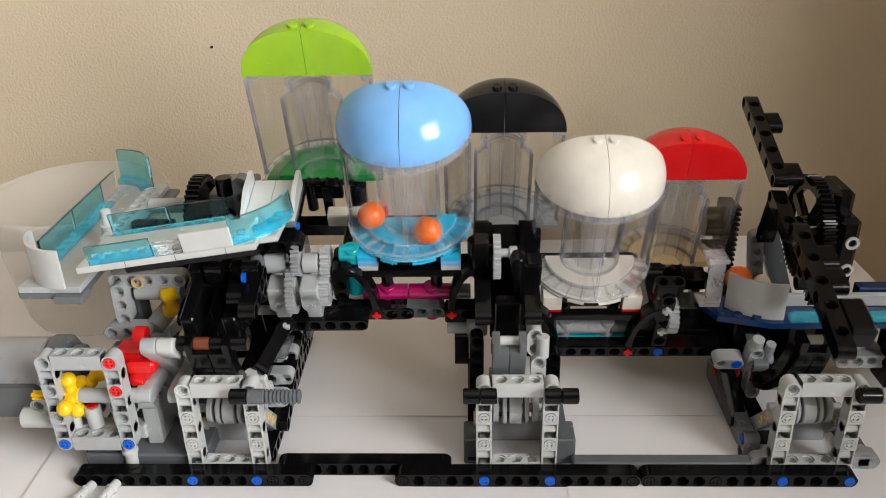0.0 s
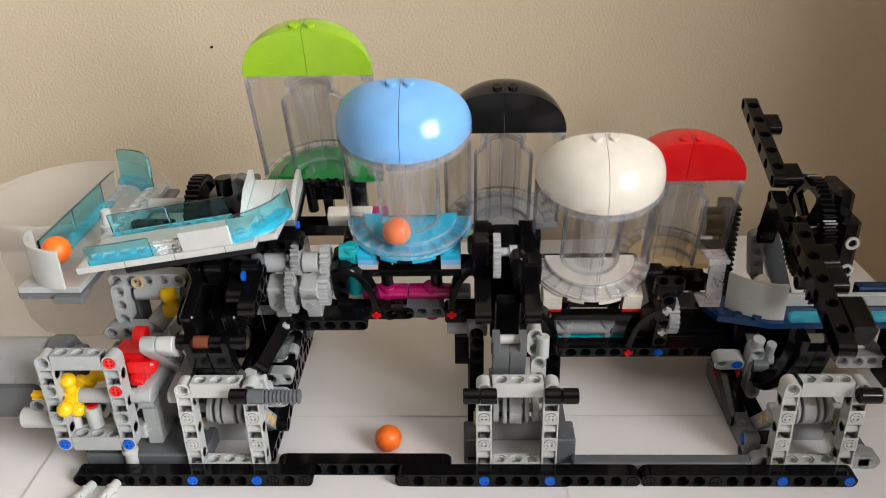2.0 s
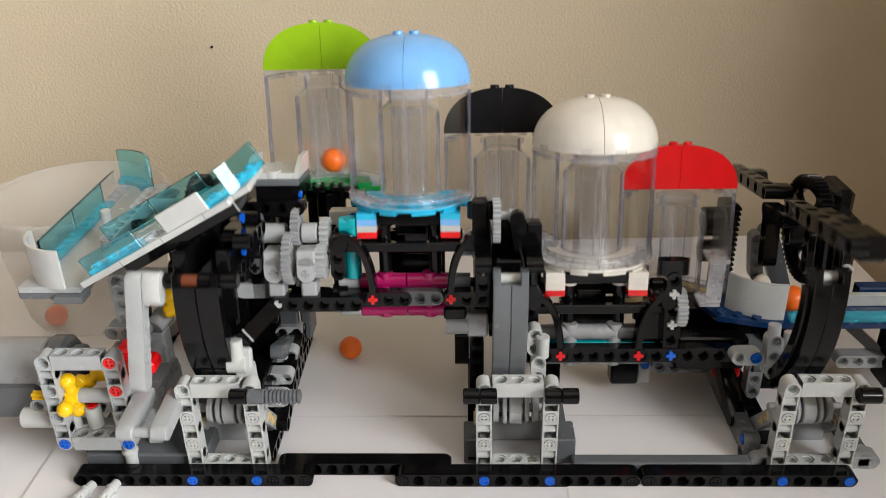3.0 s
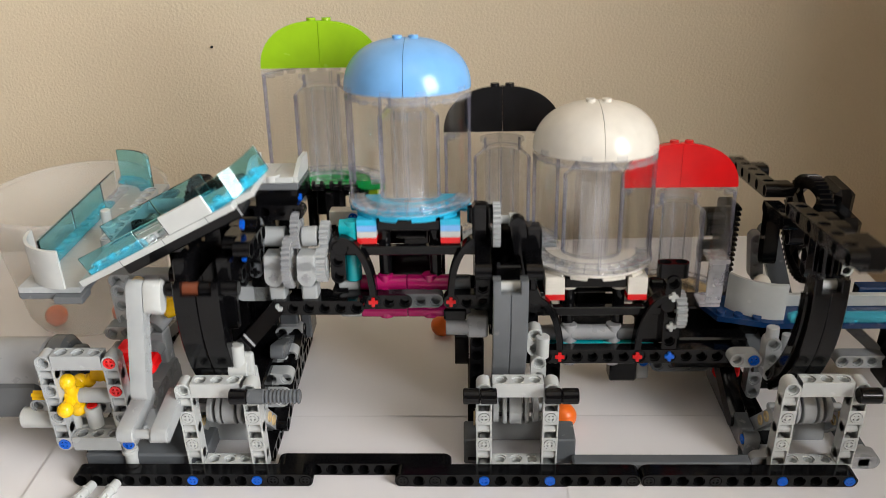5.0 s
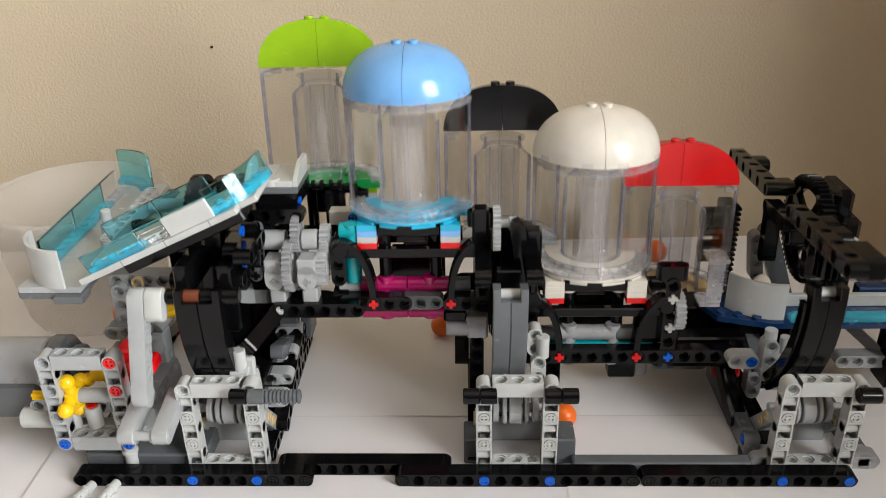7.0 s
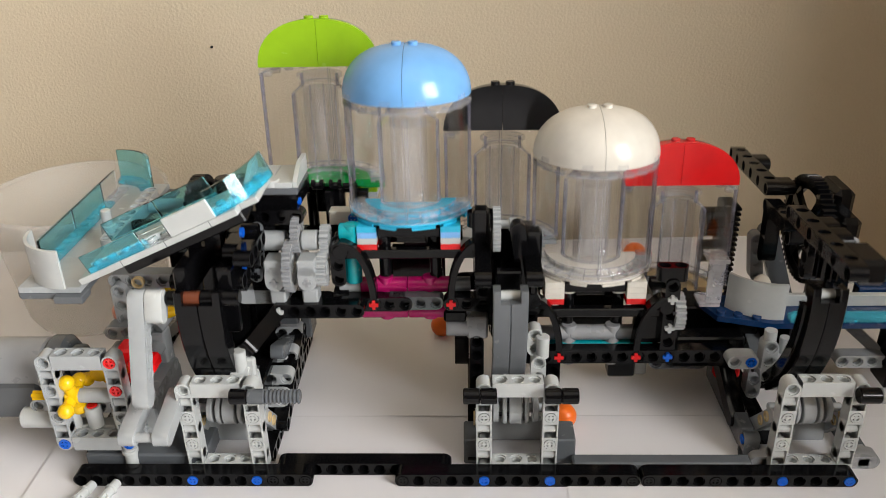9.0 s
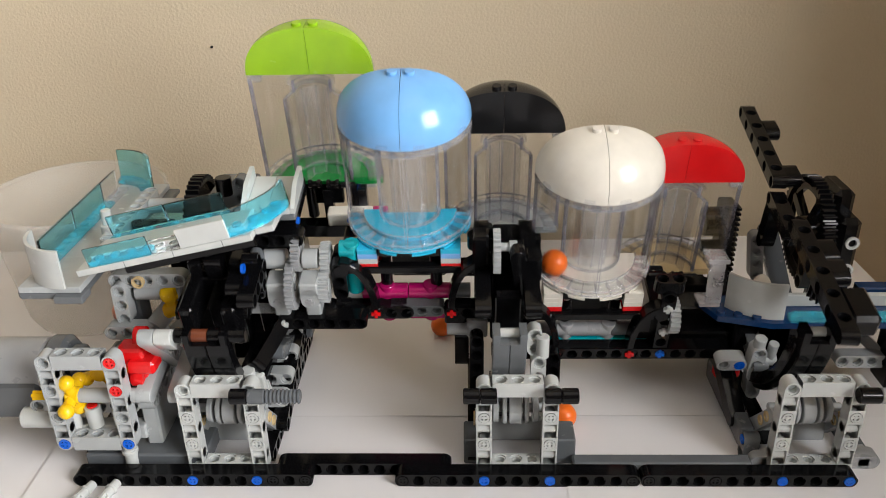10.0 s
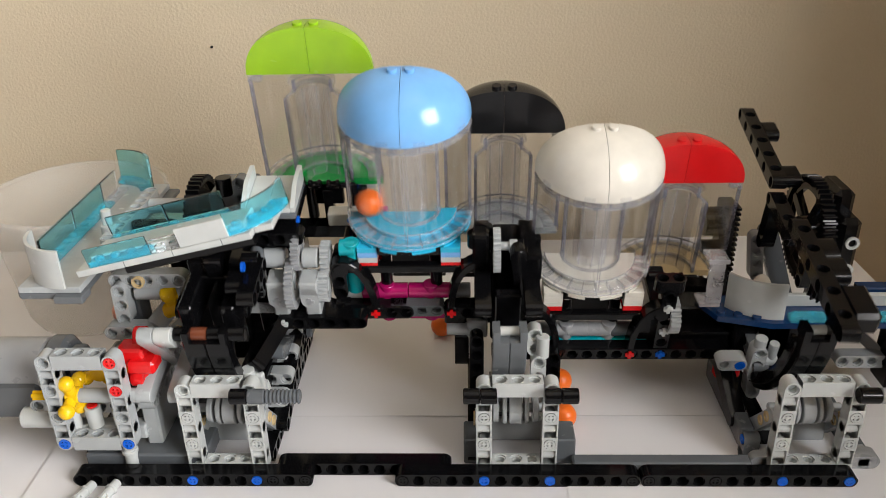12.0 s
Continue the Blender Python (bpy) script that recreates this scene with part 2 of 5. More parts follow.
def revolve(bm, c, prof, t0, t1, n, closed=True):
    """Sweeps a closed profile of (radius, height) about the upright line through c, from angle t0 to t1 in degrees."""
    rings = []
    for i in range(n + 1):
        t = radians(t0 + (t1 - t0) * i / n)
        rings.append([bm.verts.new(Vector(c) + Vector((r * math.cos(t), r * math.sin(t), z))) for r, z in prof])
    m = len(prof)
    full = abs(abs(t1 - t0) - 360) < 1e-6
    for i in range(n):
        for j in range(m):
            quad(bm, [rings[i][j], rings[i][(j + 1) % m], rings[i + 1][(j + 1) % m], rings[i + 1][j]])
    if not full:
        quad(bm, rings[0])
        quad(bm, rings[n][::-1])
    bmesh.ops.remove_doubles(bm, verts=[v for q in rings for v in q], dist=0.02)


def arc(bm, x0, x1, c, r0, r1, t0, t1, n=20, teeth=0, tooth=0.0):
    """A curved bar in the plane across x; c = (y, z), angles in degrees, 180 towards the front."""
    rings = []
    for i in range(n + 1):
        t = radians(t0 + (t1 - t0) * i / n)
        ri = r0 - (tooth if teeth and i % 2 else 0)
        d = (math.cos(t), math.sin(t))
        k = 0.5
        prof = ((x0, ri), (x0, r1 - k), (x0 + k, r1), (x1 - k, r1), (x1, r1 - k), (x1, ri))
        rings.append([bm.verts.new((x, c[0] + d[0] * r, c[1] + d[1] * r)) for x, r in prof])
    for i in range(n):
        for j in range(6):
            quad(bm, [rings[i][j], rings[i][(j + 1) % 6], rings[i + 1][(j + 1) % 6], rings[i + 1][j]])
    quad(bm, rings[0])
    quad(bm, rings[n][::-1])


def studs(bm, pts, h="z", r=2.4, tall=1.7):
    h = axis(h)
    for p in pts:
        cyl(bm, Vector(p) - h * 0.2, Vector(p) + h * tall, r, 12, 0.2)


def hose(bm, pts, r, n=10):
    """A bent round hose through points."""
    P = [Vector(p) for p in pts]
    rings = []
    for i, p in enumerate(P):
        d = (P[min(i + 1, len(P) - 1)] - P[max(i - 1, 0)]).normalized()
        a = Vector((0, 1, 0)) if abs(d.y) < 0.9 else Vector((1, 0, 0))
        a = (a - d * a.dot(d)).normalized()
        b = d.cross(a)
        rings.append([bm.verts.new(p + (a * math.cos(2 * math.pi * k / n) + b * math.sin(2 * math.pi * k / n)) * r) for k in range(n)])
    for i in range(len(P) - 1):
        for k in range(n):
            quad(bm, [rings[i][k], rings[i][(k + 1) % n], rings[i + 1][(k + 1) % n], rings[i + 1][k]])
    quad(bm, rings[0])
    quad(bm, rings[-1][::-1])


ORIGIN = {}


def thing(name, label, category, at, group="", kind=""):
    """An Empty at its thing's base, in millimetres."""
    ob = new(name)
    ob.empty_display_size = 0.01
    ob.location = Vector(at) * MM
    ORIGIN[ob.name] = Vector(at)
    return tagged(ob, label, category, group, kind)


def mesh_of(name, bm, mat, at, smooth=35):
    bmesh.ops.remove_doubles(bm, verts=bm.verts, dist=0.015)
    bmesh.ops.recalc_face_normals(bm, faces=bm.faces)
    bmesh.ops.transform(bm, matrix=Matrix.Scale(MM, 4) @ Matrix.Translation(-Vector(at)), verts=bm.verts)
    me = bpy.data.meshes.new(name)
    bm.to_mesh(me)
    bm.free()
    me.materials.append(mat)
    me.shade_smooth()
    me.set_sharp_from_angle(angle=radians(smooth))
    return me


def part(name, bm, mat, parent, label="", at=None):
    """Links a bmesh, built in the place's millimetres, as one part; at: its own pivot."""
    base = ORIGIN[parent.name]
    at = base if at is None else Vector(at)
    ob = new(name, mesh_of(name, bm, mat, at))
    ob.parent = parent
    ob.location = (at - base) * MM
    ORIGIN[ob.name] = at
    if mat in (CLEAR, CLEAR_BLUE, FROST, SHEER, DARKENED_EDGE, MILKY, HAZE, TINTED_BLUE, CLEAR_LIP, CLEAR_BLOCK):
        ob.visible_shadow = False
    return tagged(ob, label)


def solo(name, bm, mat, at, label, category="", group="", kind=""):
    """A thing that is one mesh."""
    ob = new(name, mesh_of(name, bm, mat, at))
    ob.location = Vector(at) * MM
    ORIGIN[ob.name] = Vector(at)
    return tagged(ob, label, category, group, kind)


def B():
    return bmesh.new()

# ---- room ----
def slab(name, label, mat, x0, y0, z0, x1, y1, z1):
    bm = B()
    box(bm, x0, y0, z0, x1, y1, z1, 0.5)
    return solo(name, bm, mat, ((x0 + x1) / 2, (y0 + y1) / 2, z0), label, kind="structure")


back = slab("wall_north", "beige painted plaster wall with a pebbled finish", WALL, -1600, 0, -740, 1700, 100, 1760)
back.location.y = 0.335
back.rotation_euler.z = radians(1.9)
# Added out of view: blocks window light so the wall darkens to the right.
slab("wall_light_block", "unseen beige wall block added to shade the back wall's right side", WALL, 682, -230, -740, 1400, 320, 1760)
# Added out of view: keeps low window light off the table's right front.
slab("low_light_block", "unseen low beige wall added to shade the table's right front", WALL, 570, -520, -740, 735, -232, 205)
slab("wall_west", "unseen wall in a dark brown tone that cuts bounced light", DARK_WALL, -1700, -2300, -740, -1600, 520, 1760)
slab("wall_south", "unseen wall in a dark brown tone that cuts bounced light", DARK_WALL, -1700, -2400, -740, 1700, -2300, 1760)
slab("wall_east_low", "beige painted wall under the window", WALL, 1400, -2300, -740, 1500, 400, -120)
slab("wall_east_high", "beige painted wall over the window", WALL, 1400, -2300, 1640, 1500, 400, 1760)
slab("wall_east_near", "beige painted wall beside the window", WALL, 1400, -2300, -120, 1500, -1300, 1640)
slab("wall_east_far", "beige painted wall beside the window", WALL, 1400, -130, -120, 1500, 400, 1640)
slab("floor", "brown wooden floor", WOOD, -1700, -2400, -780, 1700, 520, -740)
slab("ceiling", "white painted ceiling", CEILING, -1700, -2400, 1760, 1700, 520, 1800)

bm = B()
cyl(bm, (8.5, 284.5, 154.8), (8.5, 281.6, 154.8), 0.9, 10, 0.3)
solo("nail", bm, BLACK, (8.5, 284.5, 154.8), "tiny dark nail head in the beige wall", "nail")

# ---- table with its paper ----
def table():
    t = thing("table", "white tabletop with a straight edge before the wall", "table", (0, 0, -740))
    bm = B()
    box(bm, -560, -700, -24, 489, 272, -0.6, 1.5)
    top = part("tabletop", bm, PAPER, t)
    for x in (-520, 450):
        for y in (-660, 230):
            bm = B()
            box(bm, x - 25, y - 25, -740, x + 25, y + 25, -24, 2)
            part("leg", bm, PAPER, t)
    t.rotation_euler.z = radians(1.9)
    return t


table()


def sheet_of_paper(x0, y0, x1, y1, z, turn, label):
    bm = B()
    nx, ny = 24, 18
    vs = [[bm.verts.new((x0 + (x1 - x0) * i / nx, y0 + (y1 - y0) * j / ny, z + 0.5 * noise.noise(Vector((i * 0.35 + x0, j * 0.4 + y0, z))) ** 2)) for j in range(ny + 1)] for i in range(nx + 1)]
    for i in range(nx):
        for j in range(ny):
            quad(bm, [vs[i][j], vs[i + 1][j], vs[i + 1][j + 1], vs[i][j + 1]])
    ext = bmesh.ops.extrude_face_region(bm, geom=bm.faces[:])
    bmesh.ops.translate(bm, verts=[v for v in ext["geom"] if isinstance(v, bmesh.types.BMVert)], vec=(0, 0, -0.15))
    ob = solo("paper_sheet", bm, PAPER, ((x0 + x1) / 2, (y0 + y1) / 2, 0), label, "paper", "paper sheets on the table")
    ob.rotation_euler.z = radians(turn)
    return ob


sheet_of_paper(-26, -190, 265, 54, 0.35, 0.6, "white paper sheet lying flat under the machine's front")
sheet_of_paper(240, -190, 480, 54, 0.75, -0.5, "white paper sheet with a faint crease on the table")
sheet_of_paper(60, 56, 380, 240, 0.2, 0.2, "white paper sheet in shade under the machine")

# ---- base of the machine ----
def base_frame():
    t = thing("machine_base", "black and grey studless beams forming the machine's base", "toy machine", (190, 60, 0))
    for x, n in ((0, 15), (160, 15), (280, 13)):
        bm = B()
        beam(bm, (x, 4, 4), "x", n, "y")
        b = part("beam", bm, BLACK, t)
    for k in (7, 11, 25, 29, 43, 47):
        bm = B()
        pin(bm, (k * 8, 0, 4), (0, -1, 0), 2.6)
        part("pin", bm, PIN_BLUE, t, "blue connector pin")
    for k in (12, 14, 20, 22, 34, 35, 39):
        bm = B()
        pin(bm, (k * 8, 0.2, 4), (0, -1, 0), 2.6)
        part("pin", bm, BLACK, t)
    bm = B()
    beam(bm, (100, 12, 4), "x", 11, "y")
    part("beam", bm, BLACK, t)
    bm = B()
    box(bm, 244, 8.2, 0.4, 332, 15.8, 8, 1)
    part("beam", bm, DARK_GREY, t, "dark grey flat-topped beam")
    # rails that run back along the table
    for x, y0, n, mat in ((89, 20, 15, BLACK), (0, 20, 17, BLACK), (346, 22, 13, BLACK), (388, 22, 15, DARK_GREY), (196, 20, 11, BLACK), (240, 20, 7, DARK_GREY)):
        bm = B()
        beam(bm, (x, y0, 4), "y", n, "x")
        part("rail", bm, mat, t)
    bm = B()
    box(bm, 331.6, 30, 0.3, 339.2, 94, 12.6, 1)
    part("rail", bm, DARK_GREY, t, "dark grey tall smooth rail")
    bm = B()
    beam(bm, (334, 22, 12), (0, 0, -1), 2, "x")
    part("rail_end", bm, DARK_GREY, t)
    bm = B()
    pin(bm, (330, 22, 12), (-1, 0, 0), 2.6)
    part("pin", bm, PIN_BLUE, t, "blue connector pin")
    for x0, x1 in ((336.5, 346), (384, 392.2)):
        bm = B()
        bar(bm, (x0, 17, 4.4), (x1, 17, 4.4), 8, 8, "y")
        box(bm, x0, 13, 1, x1, 24, 8.2, 1.5)
        part("corner_block", bm, MID_GREY, t)
    for x0, x1 in ((190, 203), (232, 246)):
        bm = B()
        box(bm, x0, 16.3, 0.4, x1, 32, 16, 0.8)
        part("corner_block", bm, DARK_GREY, t)
    return t


base_frame()


def open_frame(t, x, y, z, mat, wide=5, tall=7, back_to=None):
    """A rectangular studless frame of wide x tall pitches, its lower corner hole at x, z, its front face at y."""
    bm = B()
    yc = y + 4
    for i in range(tall):
        for s in (0, wide - 1):
            c = (x + 8 * s, yc, z + 8 * i)
            if i % 2 == 0:
                cell(bm, c, (0, 0, 1), (0, 1, 0), i == 0, i == tall - 1)
            else:
                cyl(bm, (c[0] - 3.8, yc, c[2]), (c[0] + 3.8, yc, c[2]), 2.9, 16)
                box(bm, c[0] - 3.8, yc + 1.6, c[2] - 4.1, c[0] + 3.8, yc + 3.9, c[2] + 4.1, 0.1)
                for u in (-3.8, 3.0):
                    box(bm, c[0] + u, yc - 3.7, c[2] - 4.1, c[0] + u + 0.8, yc + 1.7, c[2] + 4.1, 0.1)
    for i in range(1, wide - 1):
        for k in (0, tall - 1):
            cell(bm, (x + 8 * i, yc, z + 8 * k), (1, 0, 0), (0, 0, 1))
    return part("frame", bm, mat, t)


def roller_stand(k, label, group):
    """A stand with grooved rollers on an axle, on which an arc of the cradle rides."""
    x = k * 8
    t = thing("roller_stand", label, "toy stand", (x + 16, 20, 0), group)
    open_frame(t, x, 8, 4, PALE)
    bm = B()
    cyl(bm, (x - 2, 27, 28), (x + 34, 27, 28), 2.3, 12)
    part("axle", bm, LIGHT_GREY, t)
    for cx, w, r in ((6, 3, 7.4), (10.5, 2.2, 8.2), (16, 6.5, 8.4), (21.5, 2.2, 8.2), (26, 3, 7.4)):
        bm = B()
        cyl(bm, (x + cx - w / 2, 27, 28), (x + cx + w / 2, 27, 28), r, 28, 0.5)
        part("roller", bm, LIGHT_GREY, t)
    for kx in (0, 32):
        for z in (20, 36):
            bm = B()
            pin(bm, (x + kx, 8.1, z), (0, -1, 0), 2.7)
            part("pin", bm, PALE, t)
    for s in (-1, 1):
        xx = x + 16 + s * 22
        bm = B()
        xx = x + 16 + s * 18.2
        bar(bm, (xx, 18, 30), (xx, 40, 6), 7.4, 4)
        part("brace", bm, LIGHT_GREY, t)
        for yy, zz in ((21, 27), (27, 20)):
            bm = B()
            tube(bm, (xx - 2.8, yy, zz), (xx + 2.8, yy, zz), 2.7, 1.7, 14)
            part("pin", bm, TAN, t, "tan connector pin")
    bm = B()
    box(bm, x - 1, 34, 1, x + 33, 37, 15, 0.6)
    part("back_panel", bm, LIGHT_GREY, t)
    return t


def handle(t, x0, x1, y, z, mats):
    """A row of round sleeves on an axle."""
    n = len(mats)
    for i, (mat, r, ribs) in enumerate(mats):
        a, b = x0 + (x1 - x0) * i / n, x0 + (x1 - x0) * (i + 1) / n
        bm = B()
        if ribs:
            m, rings = 9, []
            for k in range(4 * m):
                rr = r if k % 4 in (1, 2) else r - 0.7
                xx = a + (b - a) * (k + (0.2 if k % 2 else 0)) / (4 * m)
                rings.append([bm.verts.new((xx, y + rr * math.cos(2 * math.pi * q / 16), z + rr * math.sin(2 * math.pi * q / 16))) for q in range(16)])
            for u, v in zip(rings, rings[1:]):
                for q in range(16):
                    quad(bm, [u[q], u[(q + 1) % 16], v[(q + 1) % 16], v[q]])
            quad(bm, rings[0])
            quad(bm, rings[-1])
        else:
            cyl(bm, (a + 0.1, y, z), (b - 0.1, y, z), r, 20, 0.5)
        part("sleeve", bm, mat, t)


s1 = roller_stand(7, "light grey roller stand carrying a ribbed dark sleeve", "roller stands along the base")
handle(s1, 80, 97, 4, 52, ((BLACK, 3.8, 0), (DARK_GREY, 3.7, 0)))
handle(s1, 97.1, 114, 4, 52, ((DARK_GREY, 3.6, 1),))
s2 = roller_stand(25, "light grey roller stand with two black sleeves", "roller stands along the base")
handle(s2, 190, 206, 4, 52, ((BLACK, 3.8, 0), (BLACK, 3.8, 0)))
handle(s2, 228, 244, 4, 52, ((BLACK, 3.8, 0), (BLACK, 3.8, 0)))
s3 = roller_stand(43, "light grey roller stand with a black and grey sleeve", "roller stands along the base")
handle(s3, 372, 392, 4, 52, ((BLACK, 3.8, 0), (LIGHT_GREY, 3.7, 0)))

# ---- drive: motor, crank frame ----
CRANK = (16.0, 44.0)


def drive_frame():
    t = thing("drive_frame", "light grey frame around yellow cams and a crank axle", "toy gearbox", (8, 20, 16))
    open_frame(t, -8, 8, 20, LIGHT_GREY)
    for x, z, mat, lab in ((-8, 20, PIN_BLUE, "blue connector pin"), (24, 20, PIN_BLUE, "blue connector pin"), (24, 52, RED, "red connector pin"), (24, 68, RED, "red connector pin")):
        bm = B()
        pin(bm, (x, 8.0, z), (0, -1, 0), 2.9)
        part("pin", bm, mat, t, lab)
    bm = B()
    cyl(bm, (-6, 18, 22), (-6, 18, 36), 3.6)
    cyl(bm, (18, 18, 22), (18, 18, 35), 3.4)
    part("bush", bm, PALE, t)
    bm = B()
    cyl(bm, (5, 18, 24), (5, 18, 36), 3.9)
    part("bush", bm, PALE, t)
    bm = B()
    cyl(bm, (5, 18, 35.8), (5, 18, 37), 2.6)
    part("cap", bm, RED, t)
    bm = B()
    box(bm, -12, 17, 16, 30, 25, 24, 0.8)
    beam(bm, (-24, 24, 34), "x", 7, "y")
    part("lower_beam", bm, LIGHT_GREY, t)
    bm = B()
    cyl(bm, (22, 12, 2), (22, 12, 17), 3.2)
    cyl(bm, (22, 12, 12), (22, 12, 14), 4.0)
    part("foot_pin", bm, PALE, t)
    bm = B()
    box(bm, -2, 12, 0.5, 60, 60, 10, 1)
    part("floor_block", bm, DARK_GREY, t)
    bm = B()
    box(bm, 28, 20, 10, 36, 60, 34, 1)
    beam(bm, (32, 22, 36), "y", 5, "x")
    part("side_block", bm, LIGHT_GREY, t)
    bm = B()
    box(bm, 20, 22, 46, 34, 34, 66, 1.5)
    box(bm, 26, 18, 54, 40, 30, 61, 1.5)
    bar(bm, (30, 22, 50), (30, 34, 68), 8, 6)
    part("red_bracket", bm, RED, t, "red bracket")
    return t


drive_frame()


def crank_axle():
    """Turns on the crank's centre: yellow cams and two grey crank arms."""
    y, z = CRANK
    t = thing("crank_shaft", "yellow cams and grey crank arms on a turning axle", "toy crank", (10, y, z))
    bm = B()
    plus(bm, (-14, y, z), "x", 2.3, 8, 0.9)
    part("axle_tip", bm, YELLOW, t, "yellow axle end")
    bm = B()
    for k in range(4):
        d = radians(k * 90 + 4)
        cyl(bm, (-2, y, z), (-2, y + 10 * math.cos(d), z + 10 * math.sin(d)), 3.0, 14)
        bmesh.ops.create_uvsphere(bm, u_segments=16, v_segments=10, radius=3.9, matrix=Matrix.Translation((-2, y + 9.6 * math.cos(d), z + 9.6 * math.sin(d))))
    cyl(bm, (-6, y, z), (2, y, z), 4.4)
    part("knob_wheel", bm, YELLOW, t)
    bm = B()
    cyl(bm, (1, y, z), (31, y, z), 3.7)
    part("sleeve", bm, LIGHT_GREY, t)
    for x in (34, 50):
        bm = B()
        bar(bm, (x, y, z), (x, y + 26, z), 7.8, 7.6)
        arm = part("crank_arm", bm, LIGHT_GREY, t)
        bm = B()
        plus(bm, (x - 3.6 if x < 40 else x + 3.6, y, z), "x", 2.4, 0.8)
        part("axle_end", bm, YELLOW, arm)
    bm = B()
    cyl(bm, (30, y + 26, z), (54, y + 26, z), 2.3, 12)
    part("crank_pin", bm, LIGHT_GREY, t)
    bm = B()
    cyl(bm, (50, y, z), (60, y, z), 3.5)
    part("sleeve", bm, LIGHT_GREY, t)
    return t


crank = crank_axle()


def side_knob_wheel():
    """Meshes with the crank's knob wheel at a right angle."""
    c = Vector((9, 27, 51))
    t = thing("knob_wheel", "yellow plastic knob wheel turning beside the crank", "toy gear", c)
    bm = B()
    for k in range(4):
        d = radians(k * 90 + 45)
        p = c + Vector((9.6 * math.cos(d), 0, 9.6 * math.sin(d)))
        cyl(bm, c, p, 2.8, 14)
        bmesh.ops.create_uvsphere(bm, u_segments=16, v_segments=10, radius=3.6, matrix=Matrix.Translation(p))
    cyl(bm, c - Vector((0, 4, 0)), c + Vector((0, 4, 0)), 4.2)
    part("wheel", bm, YELLOW, t)
    bm = B()
    cyl(bm, c, c + Vector((0, 24, 0)), 2.3, 12)
    part("axle", bm, LIGHT_GREY, t)
    return t


side_wheel = side_knob_wheel()
ROD_TOP = (13.0, 97.0)


def connecting_rod():
    """Built hanging straight down from its upper pivot."""
    y, z = ROD_TOP
    t = thing("connecting_rod", "light grey connecting rod between crank and cradle", "toy lever", (42, y, z))
    bm = B()
    bar(bm, (42, y, z), (42, y, z - 48), 8, 7.4)
    part("rod", bm, LIGHT_GREY, t)
    bm = B()
    for k in range(4):
        tube(bm, (45.8, y, z - 12 - 8 * k), (46.3, y, z - 12 - 8 * k), 3.2, 2.3, 12)
    part("hole_rims", bm, LIGHT_GREY, t)
    bm = B()
    bar(bm, (50, y, z), (50, y + 0.01, z - 8), 8, 8)
    part("elbow", bm, PALE, t)
    return t


rod = connecting_rod()



def motor():
    t = thing("motor", "grey electric motor lying beside the drive frame", "motor", (-45, 44, 16))
    bm = B()
    cyl(bm, (-110, 46, 42), (-26, 46, 42), 14.5, 32, 1.2)
    part("housing", bm, MID_GREY, t)
    bm = B()
    box(bm, -110, 30, 18, -28, 62, 40, 2)
    part("lower_housing", bm, DARK_GREY, t, "dark grey lower housing")
    bm = B()
    cyl(bm, (-26, 46, 44), (-14, 46, 44), 14, 32, 2.5)
    cyl(bm, (-14, 46, 44), (-8, 46, 44), 9, 24, 1)
    part("nose", bm, DARK_GREY, t)
    bm = B()
    box(bm, -24, 30.5, 46, -22, 32.5, 50, 0.3)
    part("latch", bm, BLACK, t)
    bm = B()
    cyl(bm, (-34, 22, 26), (-10, 22, 26), 5.5, 20, 0.8)
    part("mount_sleeve", bm, PALE, t)
    return t


motor()

for k, (x, y, turn) in enumerate(((5, -6, 70), (17, -5, 76))):
    t = thing("loose_pin", "light grey axle pin lying in front of the base", "toy pin", (x, y, 0), "loose pins before the base")
    bm = B()
    cyl(bm, (x, y + 5, 3), (x, y - 5, 3), 2.4)
    part("shaft", bm, PALE, t)
    bm = B()
    cyl(bm, (x, y + 0.8, 3), (x, y - 0.8, 3), 3.0)
    part("collar", bm, PALE, t)
    bm = B()
    plus(bm, (x, y - 12, 3), "y", 2.3, 8, 0.9)
    part("axle", bm, PALE, t)
    t.rotation_euler.z = radians(turn - 90)

# ---- tub that catches the balls ----
def tub():
    t = thing("tub", "round frosted translucent plastic tub, nearly empty", "tub", (-60, 176, 0))
    bm = B()
    revolve(bm, (-60, 176, 0.8), [(44.5, 9), (55, 84), (55.8, 84), (45.3, 9), (42, 2.6), (34, 0.3), (0, 0.3), (0, -0.6), (34, -0.6), (41.6, 1.8)][::-1], 0, 360, 72)
    part("bowl", bm, FROST, t)
    bm = B()
    revolve(bm, (-60, 176, 0.8), [(54.6, 84.1), (56.8, 84.1), (57, 85.6), (56.2, 86.8), (55, 86.8), (54.4, 85.6)], 0, 360, 72)
    part("rim", bm, FROST, t, "rounded translucent rim")
    return t


tub()

# ---- the rocking cradle; built upright, turning on the line y = AY, z = AZ ----
AY, AZ = 89.9, 91.3
PERIOD = 1.985
TILT = (17.7, 12.9, 8.6, 1.1, -7.8, -16.3, -20.5, -21.0, -20.3, -15.4, -8.1, 0.4, 1.4, 5.6, 11.0, 18.5, 18.4, 19.7, 20.1, 19.8)
FRONT_RISE = (-1.1, 0.9, 1.2, 1.2, 1.5, 1.8, 3.6, 5.7, 6.8, 6.5, 4.3, 0.6, -1.2, -4.0, -5.2, -5.4, -4.6, -4.4, -3.6, -2.4)
